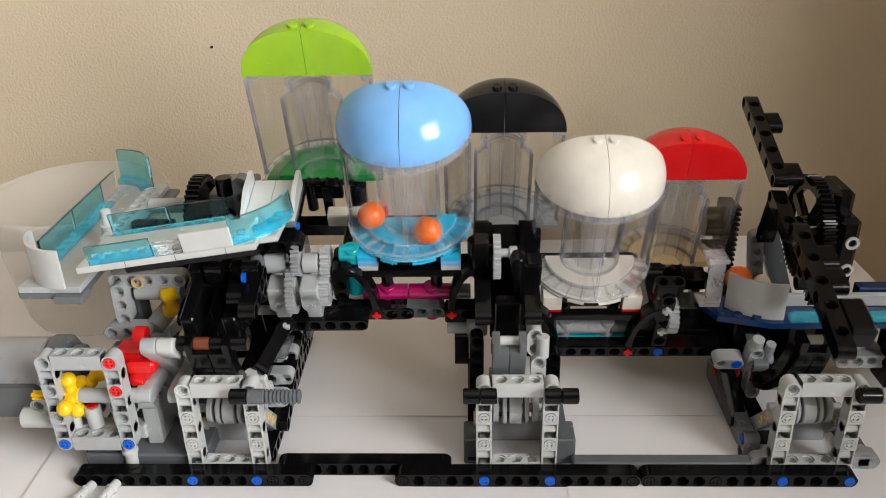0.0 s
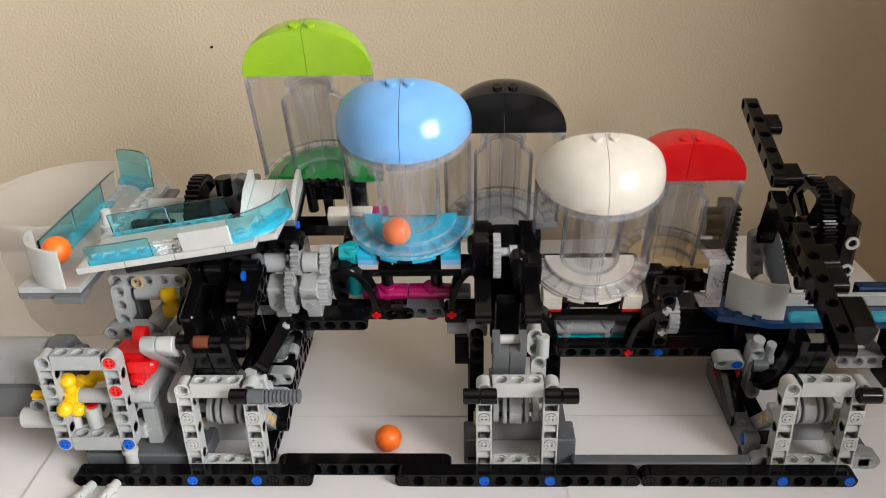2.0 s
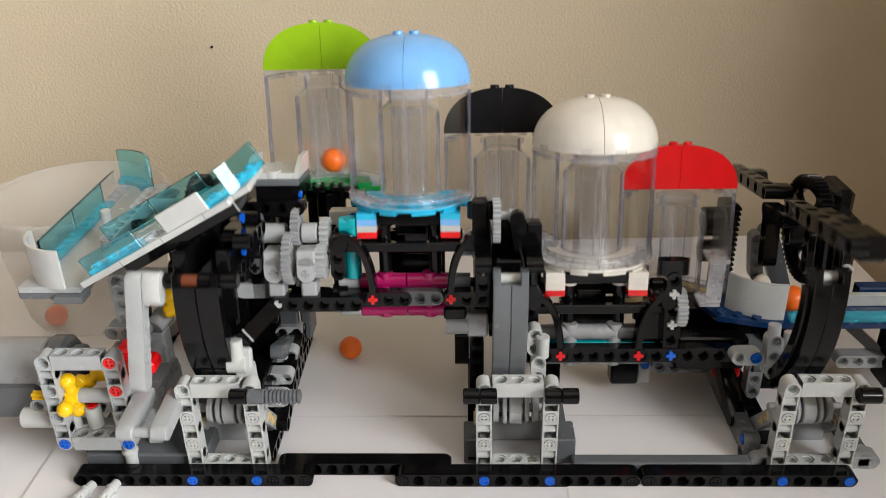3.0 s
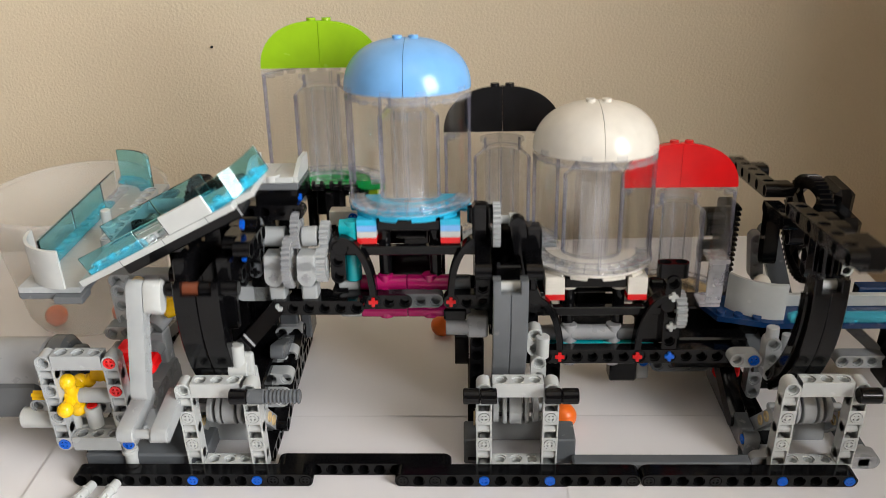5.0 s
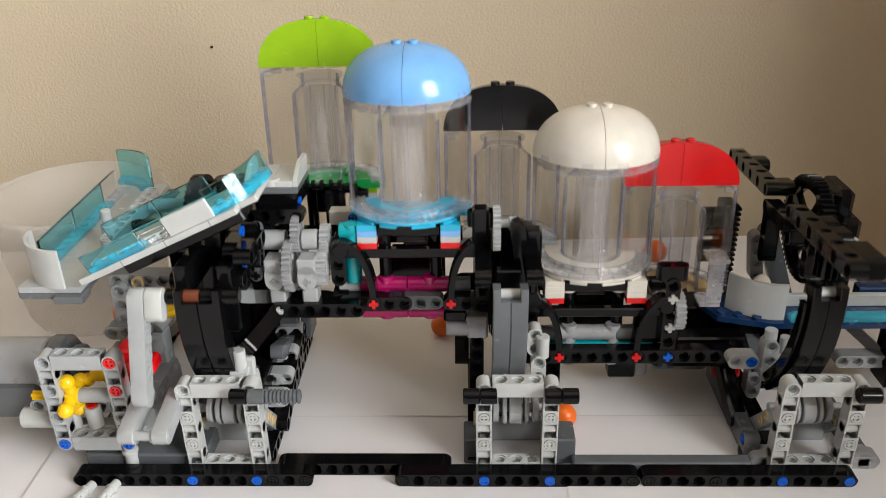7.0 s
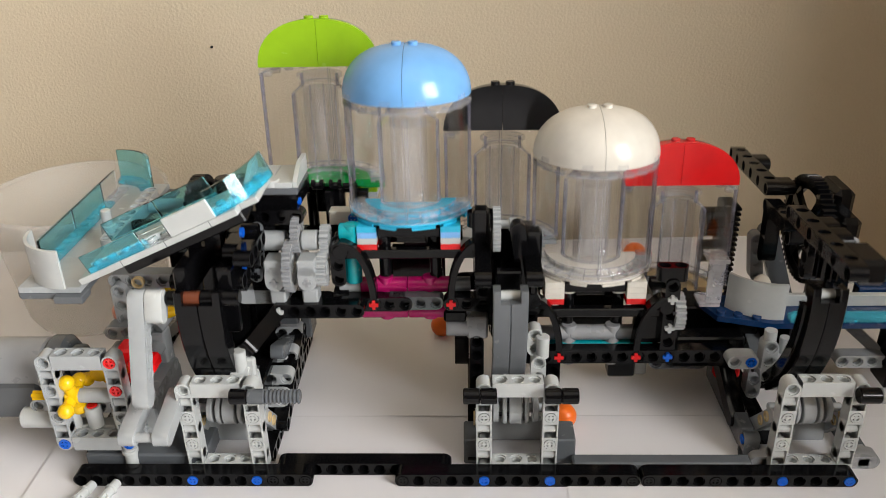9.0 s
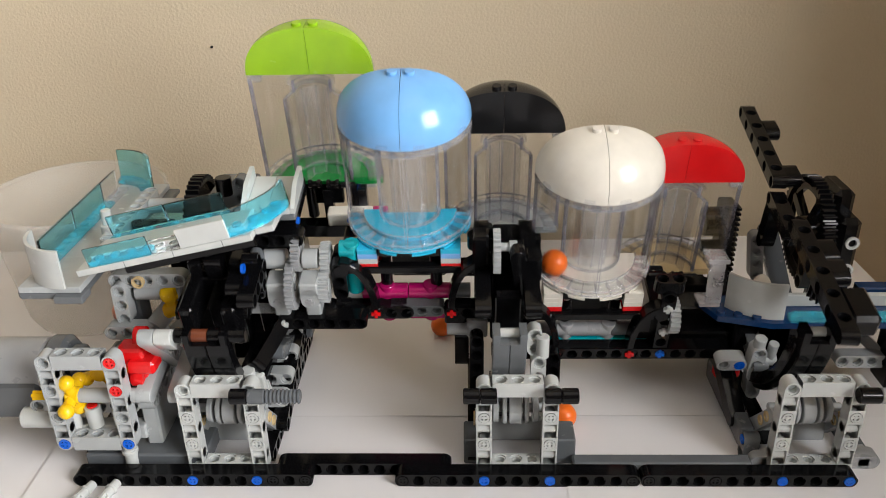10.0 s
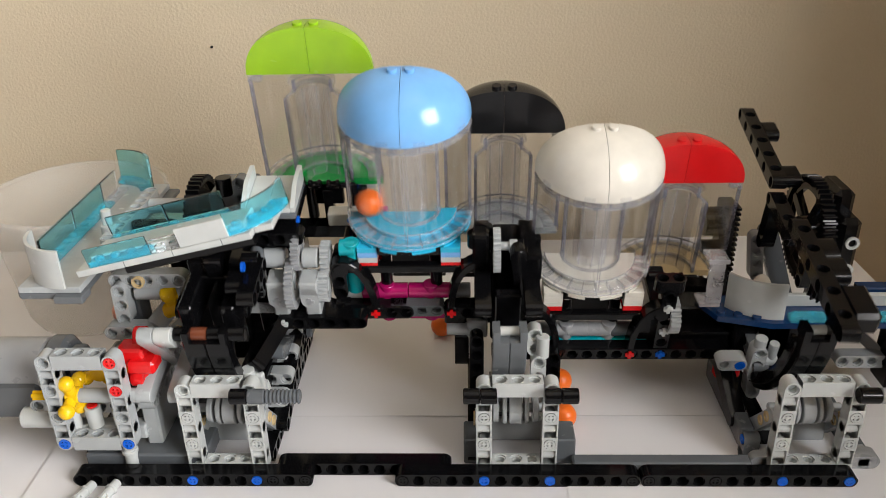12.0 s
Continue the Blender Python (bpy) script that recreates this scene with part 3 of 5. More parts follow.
REAR_RISE = (-3.5, -4.8, -4.1, -3.1, -2.2, -0.9, -1.1, -1.6, -2.5, -2.8, -2.9, -2.5, -0.7, 0.9, 1.8, 1.6, 4.3, 5.3, 3.7, 0.6)
# The motor's pace is uneven: seconds, and by how many it runs ahead.
PACE = ((0.0, -0.003), (0.5, -0.018), (1.0, 0.04), (1.5, -0.03), (2.0, 0.002), (2.5, -0.002), (3.0, -0.034), (3.2, -0.024), (4.8, -0.009), (5.5, -0.027), (6.0, -0.01), (6.5, 0.016),
        (7.0, 0.0), (8.8, -0.011), (9.0, -0.008), (9.5, 0.016), (10.0, 0.009), (10.5, -0.002), (11.0, -0.024), (11.5, -0.008), (12.0, 0.011))


def cyclic(table_of, t):
    n = len(table_of)
    t += float(np.interp(t, [a for a, _ in PACE], [b for _, b in PACE]))
    u = (t / PERIOD * n) % n
    i, f = int(u) % n, u - int(u)
    a, b, c, d = (table_of[(i + k) % n] for k in (-1, 0, 1, 2))
    return b + 0.5 * f * (c - a + f * (2 * a - 5 * b + 4 * c - d + f * (3 * (b - c) + d - a)))


def cradle():
    t = thing("rocking_cradle", "black and grey rocking cradle of studless beams and arcs", "toy machine", (190, AY, AZ))
    c = (AY, AZ)
    # curved arcs that ride on the rollers
    for x0, x1, mat, deep in ((59, 80, BLACK, 236), (204, 220, DARK_GREY, 240), (345.5, 361, BLACK, 236)):
        w = (x1 - x0) / 2
        for k in (0, 1):
            bm = B()
            arc(bm, x0 + k * w + 0.05, x0 + (k + 1) * w - 0.05, c, 73.5, 80, 178, deep, 26)
            part("arc", bm, mat, t)
        for x in (x0, x1 - 3.6):
            bm = B()
            arc(bm, x, x + 3.6, c, 71, 80, 173.5, 178, 4)
            part("fork", bm, mat, t)
        bm = B()
        cyl(bm, (x0 + 3, AY - 73, AZ + 4), (x1 - 3, AY - 73, AZ + 4), 2.3, 12)
        part("fork_axle", bm, PALE, t)
    bm = B()
    arc(bm, 343.4, 345.4, c, 72, 77, 180, 234, 72, 1, 1.6)
    part("toothed_arc", bm, BLACK, t)
    bm = B()
    arc(bm, 80.2, 83, c, 68, 73, 205, 234, 60, 1, 1.6)
    part("toothed_arc", bm, BLACK, t)
    # front axle at the left arc
    for a, b, r, mat in ((54, 62, 3.7, BLACK), (62, 70, 3.2, BROWN), (70, 88, 3.7, BLACK)):
        bm = B()
        cyl(bm, (a, AY - 74, AZ + 4), (b, AY - 74, AZ + 4), r, 18, 0.5)
        part("sleeve", bm, mat, t)
    for y, z in ((34, 104), (36, 119.5)):
        bm = B()
        pin(bm, (87.2, y, z), "x", 2.4)
        part("pin", bm, PIN_BLUE, t, "blue connector pin")
    # side plates that carry the arcs
    for x, mat in ((56, BLACK), (83, BLACK), (200, BLACK), (224, BLACK)):
        bm = B()
        beam(bm, (x, 30, 97), "y", 9, "x")
        part("side_beam", bm, mat, t)
    for x in (60, 80):
        bm = B()
        box(bm, x - 3.5, 44, 84, x + 3.5, 60, 116, 1)
        box(bm, x - 3.5, 20, 92, x + 3.5, 46, 108, 1)
        part("web", bm, BLACK, t)
    # right-hand lever
    for p, a, n in (((353.2, -7, 116.9), (0.063, 1, -0.053), 11), ((361, 115, 110.3), (0.063, 1, -0.053), 11), ((358.6, 79, 103.6), (0.063, 1, -0.053), 5)):
        bm = B()
        way = Vector(a).normalized()
        top = Vector((1, 0, 0)).cross(way).normalized()
        for k in range(n):
            cell(bm, Vector(p) + way * 8 * k, way, top if k % 2 else way.cross(top), k == 0, k == n - 1, 3.85, 3.85)
        part("lever_beam", bm, BLACK, t)
    for x, y, z in ((365.4, 49, 112.6), (369.3, 117, 109.5), (373, 168, 107), (364.4, 33, 113.6)):
        bm = B()
        beam(bm, (x, y, z), "y", 2, "x")
        part("lever_block", bm, BLACK, t)
    bm = B()
    beam(bm, (362, 112, 72), "z", 4, "x")
    part("hanger", bm, BLACK, t)
    for y, z, n in ((88, 92, 2), (64, 84, 3)):
        bm = B()
        beam(bm, (366, y, z), "z", n, "x")
        part("hanger", bm, BLACK, t)
    bm = B()
    box(bm, 358.6, 2, 106, 372, 24, 118, 2)
    part("lever_weight", bm, BLACK, t)
    bm = B()
    gear(bm, (366, 46, 98), "z", 5.5, 12, 16, 2.5)
    part("worm", bm, BLACK, t)
    # grey joints that hang from the front corners
    bm = B()
    beam(bm, (327.6, 46.5, 43.2), "x", 2, "y")
    beam(bm, (344.5, 46.5, 35.5), "z", 3, "y")
    cyl(bm, (344.5, 46.5, 54), (344.5, 46.5, 60), 3.2)
    cyl(bm, (348, 46.5, 44), (355, 46.5, 44), 3.4)
    cyl(bm, (352, 46.5, 46), (352, 46.5, 56), 2.6)
    part("corner_joint", bm, LIGHT_GREY, t, "grey connector joint")
    bm = B()
    pin(bm, (335.6, 42.6, 43.2), (0, -1, 0), 2.8)
    part("pin", bm, PIN_BLUE, t, "blue connector pin")
    bm = B()
    beam(bm, (95, 49, 70), (-0.4, -0.86, -0.31), 4, (0.4, 0, -0.5))
    part("corner_beam", bm, BLACK, t)
    bm = B()
    cyl(bm, (81.5, 23, 50), (81.5, 23, 63), 3.4)
    cyl(bm, (77, 23, 50), (86, 23, 50), 4.0)
    beam(bm, (85, 27, 38), (-0.05, -0.1, 1), 2, "x")
    box(bm, 81.5, 23, 40, 88.5, 27, 58, 1)
    part("corner_joint", bm, PALE, t, "light grey connector joint")
    # long front beams under each front tower
    for x0, y0, n, z in ((96.7, 50.9, 6, 71.2), (128.3, 59, 5, 70.6), (104, 59, 3, 71.2), (184, 59, 4, 70.6), (209, 58.5, 10, 39.4), (281, 58.5, 7, 39.4)):
        bm = B()
        beam(bm, (x0, y0, z), "x", n, "y")
        part("front_beam", bm, BLACK, t)
    bm = B()
    beam(bm, (152.2, 60.4, 70.6), "x", 4, "y")
    part("front_beam", bm, DARK_GREY, t)
    for x, z, mat, lab in ((144.4, 71, RED, "red axle end"), (184, 71, RED, "red axle end"), (240, 39.4, RED, "red axle end"), (280, 39.4, RED, "red axle end"), (97, 71, PALE, "light grey axle end"),
                           (200.4, 86, PALE, "light grey axle end"), (296, 73, PALE, "light grey axle end"), (296, 56.5, PALE, "light grey axle end"), (296.4, 39.4, PIN_BLUE, "blue axle end")):
        bm = B()
        plus(bm, (x, 46.6 if x == 97 else 54.6, z), "y", 2.4, 1.2)
        part("axle_end", bm, mat, t, lab)
    # upright beams
    for x, z, n in ((127.5, 85, 3), (127.5, 78, 4), (200.4, 70, 6), (296, 40, 6), (224, 40, 5), (208, 54, 3)):
        bm = B()
        beam(bm, (x, 59 if n != 4 else 67, z), "z", n, "y")
        part("upright_beam", bm, BLACK, t)
    for x, z in ((200.4, 118), (296, 88)):
        bm = B()
        beam(bm, (x - 4, 60, z - 2), "x", 2, "z")
        part("cap_beam", bm, BLACK, t)
    # quarter-round arms beside the front towers
    for xa, xb, z0, z1 in ((129, 144.4, 104, 73), (199, 184, 104, 73), (226, 240, 72, 42), (294, 280, 72, 42)):
        bm = B()
        rows = []
        for i in range(15):
            u = i / 14 * math.pi / 2
            cx, cz = xa + (xb - xa) * math.sin(u), z1 + (z0 - z1) * math.cos(u)
            nx, nz = math.sin(u) * (1 if xb > xa else -1), math.cos(u)
            rows.append([bm.verts.new((cx + nx * q, yy, cz + nz * q)) for q, yy in ((-1.7, 54.6), (1.3, 54.6), (1.9, 55.2), (1.9, 62.2), (-1.7, 62.2))])
        for u, v in zip(rows, rows[1:]):
            for k in range(5):
                quad(bm, [u[k], u[(k + 1) % 5], v[(k + 1) % 5], v[k]])
        quad(bm, rows[0])
        quad(bm, rows[-1][::-1])
        part("curved_arm", bm, BLACK, t)
        for x, z in ((xa, z0 - 4), (xb, z1 - 2)):
            bm = B()
            cyl(bm, (x, 54.7, z), (x, 62.4, z), 3.9, 20, 0.3)
            part("arm_boss", bm, BLACK, t)
    # long round shafts and their sleeves
    for z, mats in ((77, MAGENTA), (62, MAGENTA)):
        for x0, x1, mat, r in ((126, 137, LIGHT_GREY, 4), (137, 161, mats, 4.2), (161.3, 185, mats, 4.2), (185, 194, DARK_GREY, 4)):
            bm = B()
            cyl(bm, (x0, 66, z), (x1, 66, z), r, 20, 0.4)
            part("sleeve", bm, mat, t)
    for x in (150, 173):
        bm = B()
        cyl(bm, (x, 66, 58), (x, 66, 82), 4.0, 18)
        part("sleeve_boss", bm, MAGENTA, t)
    for z, yy in ((48, 66), (34, 66)):
        for x0, x1, mat, r in ((222, 246, MID_GREY, 4), (246.3, 270, MID_GREY, 4.2), (270.3, 286, DARK_GREY, 4.2)):
            bm = B()
            cyl(bm, (x0, yy, z), (x1, yy, z), r, 20, 0.4)
            part("sleeve", bm, mat, t)
    for x in (246, 269):
        bm = B()
        cyl(bm, (x, 66, 30), (x, 66, 53), 4.0, 18)
        part("sleeve_boss", bm, MID_GREY, t)
    bm = B()
    box(bm, 226, 62, 41.8, 290, 70, 43.4, 0.3)
    part("teal_strip", bm, TEAL, t, "teal plate edge")
    for x0, z in ((132, 97), (228, 63)):
        bm = B()
        box(bm, x0 - 4, 59, z - 2.4, x0 + 68, 64, z + 2.4, 0.6)
        part("cross_rod", bm, BLACK, t)
    bm = B()
    cyl(bm, (134, 64, 80), (134, 64, 112), 4.2, 18)
    cyl(bm, (128, 64, 108), (136, 64, 108), 4.4, 18)
    part("teal_sleeve", bm, TEAL, t, "teal sleeve")
    # grey gear train on the left
    for x, y, z, r, n, w in ((104, 53, 94, 12.3, 28, 4), (107, 61, 108, 8.6, 22, 4), (120, 54, 92, 7.8, 18, 5), (121, 62, 104, 7.2, 16, 4.5), (207, 57, 111.5, 10.2, 24, 3.6), (300.5, 60, 64, 9, 20, 5)):
        bm = B()
        gear(bm, (x, y, z), "x", r, n, w, 3.2)
        part("gear", bm, MID_GREY if x in (104, 107) else LIGHT_GREY, t)
    for x0, x1 in ((90, 101.6), (109.6, 117.6)):
        bm = B()
        cyl(bm, (x0, 60, 105), (x1, 60, 105), 5.2, 20, 0.6)
        part("cross_sleeve", bm, LIGHT_GREY, t)
    for x in (96.6, 113):
        bm = B()
        bar(bm, (x, 50, 87.7), (x, 50, 92), 9.4, 8, "y")
        box(bm, x - 4.7, 46, 91, x + 4.7, 58, 99.5, 0.8)
        part("lug", bm, LIGHT_GREY, t)
        bm = B()
        plus(bm, (x, 45.9, 87.7), "y", 2.3, 0.5)
        part("axle_end", bm, MID_GREY, t)
        bm = B()
        box(bm, x - 4, 50, 74, x + 4, 60, 82, 0.8)
        part("lug_foot", bm, LIGHT_GREY, t)
        bm = B()
        cyl(bm, (x + 4, 54, 96), (x + 9, 54, 96), 3.4, 16)
        part("bush", bm, LIGHT_GREY, t)
    bm = B()
    cyl(bm, (208, 57, 114), (217, 57, 114), 2.2, 12)
    cyl(bm, (213, 57, 114), (217, 57, 114), 3.4, 14)
    part("gear_axle", bm, LIGHT_GREY, t)
    bm = B()
    bar(bm, (87, 52, 90), (89, 52, 114), 7, 5, "y")
    part("link", bm, DARK_GREY, t, "dark grey link")
    bm = B()
    plus(bm, (87, 49, 90), "y", 2.2, 0.7)
    part("axle_end", bm, BLACK, t, "black axle end")
    bm = B()
    pin(bm, (89, 49.3, 114), (0, -1, 0), 2.6)
    part("pin", bm, PIN_BLUE, t, "blue connector pin")
    # angled links and caps beside the middle arc
    for q, r, w in (((217, 52, 114), (221, 52, 86), 7.6), ((226, 54, 74), (219, 54, 88), 7.0)):
        bm = B()
        bar(bm, q, r, w, 7.6, "y")
        part("middle_link", bm, BLACK, t)
    for x0, y0, z0, x1, y1, z1 in ((221, 50, 96, 229, 60, 112), (195, 54, 104, 203, 64, 122), (222.6, 46, 80, 227, 56, 92)):
        bm = B()
        box(bm, x0, y0, z0, x1, y1, z1, 1.2)
        part("middle_cap", bm, BLACK, t)
    bm = B()
    beam(bm, (213, 59, 66), "z", 4, "y")
    part("middle_beam", bm, BLACK, t)
    # rear spine
    for x0, n, z in ((90, 13, 90), (190, 13, 60), (290, 6, 44)):
        bm = B()
        beam(bm, (x0, 104, z), "x", n, "z")
        part("spine_beam", bm, BLACK, t)
    for x, z0, n in ((96, 76, 6), (200, 62, 5), (208, 40, 7), (224, 44, 4), (296, 34, 5)):
        bm = B()
        beam(bm, (x, 88, z0), "z", n, "x")
        part("spine_upright", bm, BLACK, t)
    for x, z in ((200, 68), (224, 44), (127, 72), (296, 40)):
        bm = B()
        beam(bm, (x, 62, z), "y", 7, "x")
        part("tie_beam", bm, BLACK, t)
    for x in (131, 146):
        bm = B()
        pin(bm, (x, 91.8, 104), (0, -1, 0), 2.6)
        part("pin", bm, PIN_BLUE, t, "blue connector pin")
    for x0, x1, z, mat in ((118, 142, 104, CREAM), (142, 150, 104, MAGENTA)):
        bm = B()
        box(bm, x0, 92, z - 4, x1, 100, z + 4, 0.6)
        part("rear_sleeve", bm, mat, t)
    for x, y0, z, n in ((90, 22, 112, 4), (83, 30, 112, 6)):
        bm = B()
        beam(bm, (x, y0, z), "y", n, "x")
        part("reach_beam", bm, BLACK, t)
    bm = B()
    bar(bm, (78, 58, 76), (92, 58, 76), 8, 8, "y")
    part("reach_lug", bm, LIGHT_GREY, t)
    for x in (70, 88):
        bm = B()
        beam(bm, (x, 46, 100), "z", 3, "x")
        part("reach_post", bm, BLACK, t)
    for x0, x1, y0, y1, z0, z1 in ((62, 78, 42, 47, 62, 108), (83, 95, 54, 58, 58, 92), (57, 61, 44, 92, 88, 106), (206, 219, 40, 46, 62, 96)):
        bm = B()
        box(bm, x0, y0, z0, x1, y1, z1, 0.8)
        part("plate", bm, BLACK, t)
    # dark core behind the front beams
    for x0, x1, y0, y1, z0, z1 in ((127, 132, 74, 98, 66, 100), (196, 206, 66, 100, 52, 96), (222, 230, 72, 100, 36, 70), (290, 302, 68, 98, 36, 66), (150, 180, 96, 104, 60, 84),
                                   (244, 276, 96, 104, 30, 54), (96, 104, 62, 100, 74, 92), (302, 338, 66, 100, 26, 34), (282, 303, 61, 67, 44, 62), (86, 96, 62, 96, 96, 118), (206, 220, 60, 96, 90, 98), (206, 221, 60, 66, 64, 112), (158, 172, 88, 96, 84, 104), (252, 268, 88, 96, 52, 70)):
        bm = B()
        box(bm, x0, y0, z0, x1, y1, z1, 0.8)
        part("core_block", bm, BLACK, t)
    # lower hanging bits
    bm = B()
    beam(bm, (296.2, 78, 23.6), "x", 4, "y")
    part("low_beam", bm, DARK_GREY, t)
    bm = B()
    box(bm, 272, 84, 8, 287, 96, 24, 1)
    part("low_block", bm, BLACK, t)
    bm = B()
    box(bm, 300, 66, 34, 340, 78, 44, 1)
    part("low_block", bm, BLACK, t)
    bm = B()
    beam(bm, (291, 90, 19.2), "z", 1, "y")
    box(bm, 287.4, 88, 7, 294.6, 98, 19, 1)
    part("low_lug", bm, LIGHT_GREY, t)
    bm = B()
    pin(bm, (291, 86.0, 19.2), (0, -1, 0), 2.6)
    part("pin", bm, PIN_BLUE, t, "blue connector pin")
    bm = B()
    cyl(bm, (181, 62, 53), (193, 62, 53), 4.0, 18)
    box(bm, 192, 58, 48.5, 203, 70, 61, 1)
    part("low_lug", bm, MID_GREY, t)
    bm = B()
    box(bm, 180, 60, 57.4, 191.8, 68, 64, 1)
    part("low_block", bm, BLACK, t)
    # tray that passes the balls on
    bm = B()
    box(bm, 83, 60, 129, 109.5, 89, 132.4, 0.5)
    part("tray_base", bm, DARK_GREY, t)
    for x0, x1 in ((85.5, 96), (96.2, 107)):
        bm = B()
        box(bm, x0, 60.5, 132.4, x1, 89, 135.4, 0.3)
        part("tray_floor", bm, PALE, t)
    bm = B()
    cyl(bm, (96.1, 64, 132.6), (96.1, 64, 136.2), 4.2)
    part("round_tile", bm, PALE, t)
    for x0 in (83.2, 107.2):
        bm = B()
        vs = []
        for x in (x0, x0 + 2.2):
            vs.append([bm.verts.new((x, y, z)) for y, z in ((61, 132.5), (89, 132.5), (89, 141.5), (74, 141.5), (61, 135.5))])
        for i in range(5):
            quad(bm, [vs[0][i], vs[0][(i + 1) % 5], vs[1][(i + 1) % 5], vs[1][i]])
        quad(bm, vs[0])
        quad(bm, vs[1][::-1])
        part("tray_side", bm, PALE, t)
    bm = B()
    box(bm, 86, 66, 119, 108, 98, 128.8, 0.6)
    part("tray_bracket", bm, BLACK, t)
    bm = B()
    beam(bm, (84, 62, 118), "x", 4, "y")
    part("tray_bracket", bm, BLACK, t)
    bm = B()
    cyl(bm, (104, 68, 123), (109.2, 68, 123), 1.9)
    part("tray_pin", bm, PIN_BLUE, t, "blue connector pin")
    return t


rocker = cradle()


# ---- towers ----
def dome_quarter(bm, c, t0, t1):
    """A quarter of a dome: rounded outside, flat on the cuts."""
    prof = [(0, 0)]
    for i in range(17):
        u = i / 16 * math.pi / 2
        prof.append((31.8 * math.cos(u) ** 0.86, 24.4 * math.sin(u) ** 0.92))
    prof[-1] = (0, 24.4)
    revolve(bm, c, prof, t0, t1, 20)


def panel_column(bm, x, y, a0, r, z0, z1, faces, thick=0.8):
    """A half column of flat upright panels."""
    pts = [(radians(a0 + 180 * i / faces), q) for q in (r, r - thick) for i in (range(faces + 1) if q == r else range(faces, -1, -1))]
    rows = [[bm.verts.new((x + q * math.cos(d), y + q * math.sin(d), z)) for d, q in pts] for z in (z0, z1)]
    m = len(pts)
    for i in range(m):
        quad(bm, [rows[0][i], rows[0][(i + 1) % m], rows[1][(i + 1) % m], rows[1][i]])
    n = faces + 1
    for row in rows:
        for i in range(faces):
            quad(bm, [row[i], row[i + 1], row[m - 2 - i], row[m - 1 - i]])


def tower(x, y, z, front, dome_mat, base_mat, label, stack):
    """A clear half-round tower with a split dome; its flat side faces the other row."""
    t = thing("dome_tower", label, "toy tower", (x, y, z), "clear towers on the cradle")
    a0 = 180 if front else 0
    s = -1 if front else 1
    c = (x, y, z)
    zb = z if front else z - 6.5
    foot = (x, y, zb)

    def at(r, d, h):
        d = radians(a0 + d)
        return (x + r * math.cos(d), y + r * math.sin(d), z + h)

    # opaque base: a notched plate and a raised ring of tiles
    bm = B()
    revolve(bm, foot, [(0, 1.2), (31.2, 1.2), (31.2, 3.1), (0, 3.1)], a0, a0 + 180, 36)
    plate = part("base_plate", bm, base_mat, t)
    for k in range(6):
        bm = B()
        revolve(bm, foot, [(20, -0.2), (31.8, -0.2), (31.8, 1.1), (20, 1.1)], a0 + 4 + 30 * k, a0 + 4 + 30 * k + (22 if k % 2 else 16), 6)
        part("plate_tab", bm, base_mat, plate)
    for k in (0, 1):
        bm = B()
        revolve(bm, foot, [(15.8, 3.1), (23.6, 3.1), (23.9, 3.4), (23.9, 5.0), (23.6, 5.3), (15.8, 5.3)], a0 + 90 * k + 0.25, a0 + 90 * (k + 1) - 0.25, 16)
        part("ring_tile", bm, base_mat, t)
    # clear rim, cut into cells
    bm = B()
    revolve(bm, foot, [(24.1, 3.2), (32.3, 3.2), (32.3, 6.3), (24.1, 6.3)], a0, a0 + 180, 36)
    rim = part("clear_rim", bm, SHEER, t, "clear rim")
    for k in range(13):
        bm = B()
        m = Matrix.Translation(at(28.2, 7.5 + 13.75 * k, zb - z + 4.9)) @ Matrix.Rotation(radians(a0 + 7.5 + 13.75 * k), 4, "Z")
        box(bm, -3.7, -0.25, -1.5, 3.9, 0.25, 1.6, 0.1, m)
        part("rim_web", bm, CLEAR_LIP, rim, "clear web across the rim")
    for r0, r1, h0, h1 in ((31.6, 32.5, 5.7, 6.5), (23.9, 24.6, 5.9, 6.5), (31.7, 32.5, 2.9, 3.4)):
        bm = B()
        revolve(bm, foot, [(r0, h0), (r1, h0), (r1, h1), (r0, h1)], a0, a0 + 180, 36)
        part("rim_lip", bm, CLEAR_LIP, rim, "clear rim edge")
    # outer wall of two quarter panels
    for k in (0, 1):
        bm = B()
        revolve(bm, c, [(30.6, zb - z + 6.4), (31.7, zb - z + 6.4), (31.7, 58), (30.6, 58)], a0 + 90 * k + 0.4, a0 + 90 * (k + 1) - 0.4, 22)
        part("outer_wall", bm, SHEER, t, "clear curved wall panel")
    for d in (89.0, 91.0):
        bm = B()
        p, q = at(31.5, d, zb - z + 6.4), at(31.5, d, 57.8)
        cyl(bm, p, q, 0.3, 6, 0.05)
        part("wall_seam", bm, CLEAR_LIP, t, "clear seam between wall panels")
    bm = B()
    revolve(bm, c, [(30.9, 57.3), (32.2, 57.3), (32.2, 58.2), (30.9, 58.2)], a0, a0 + 180, 40)
    part("wall_lip", bm, CLEAR_LIP, t, "clear upper wall edge")
    for sx in (-1, 1):
        bm = B()
        box(bm, x + sx * 30.0, y - s * 0.2, zb + 6.3, x + sx * 31.7, y + s * 2.2, z + 57.9, 0.3)
        part("wall_edge", bm, DARKENED_EDGE, t, "clear wall edge")
        bm = B()
        box(bm, x + sx * 14.0, y - s * 0.2, zb + 3.3, x + sx * 15.7, y + s * 2.0, z + 47, 0.3)
        part("column_edge", bm, DARKENED_EDGE, t, "clear column edge")
        # sloping shoulder and neck edge
        bm = B()
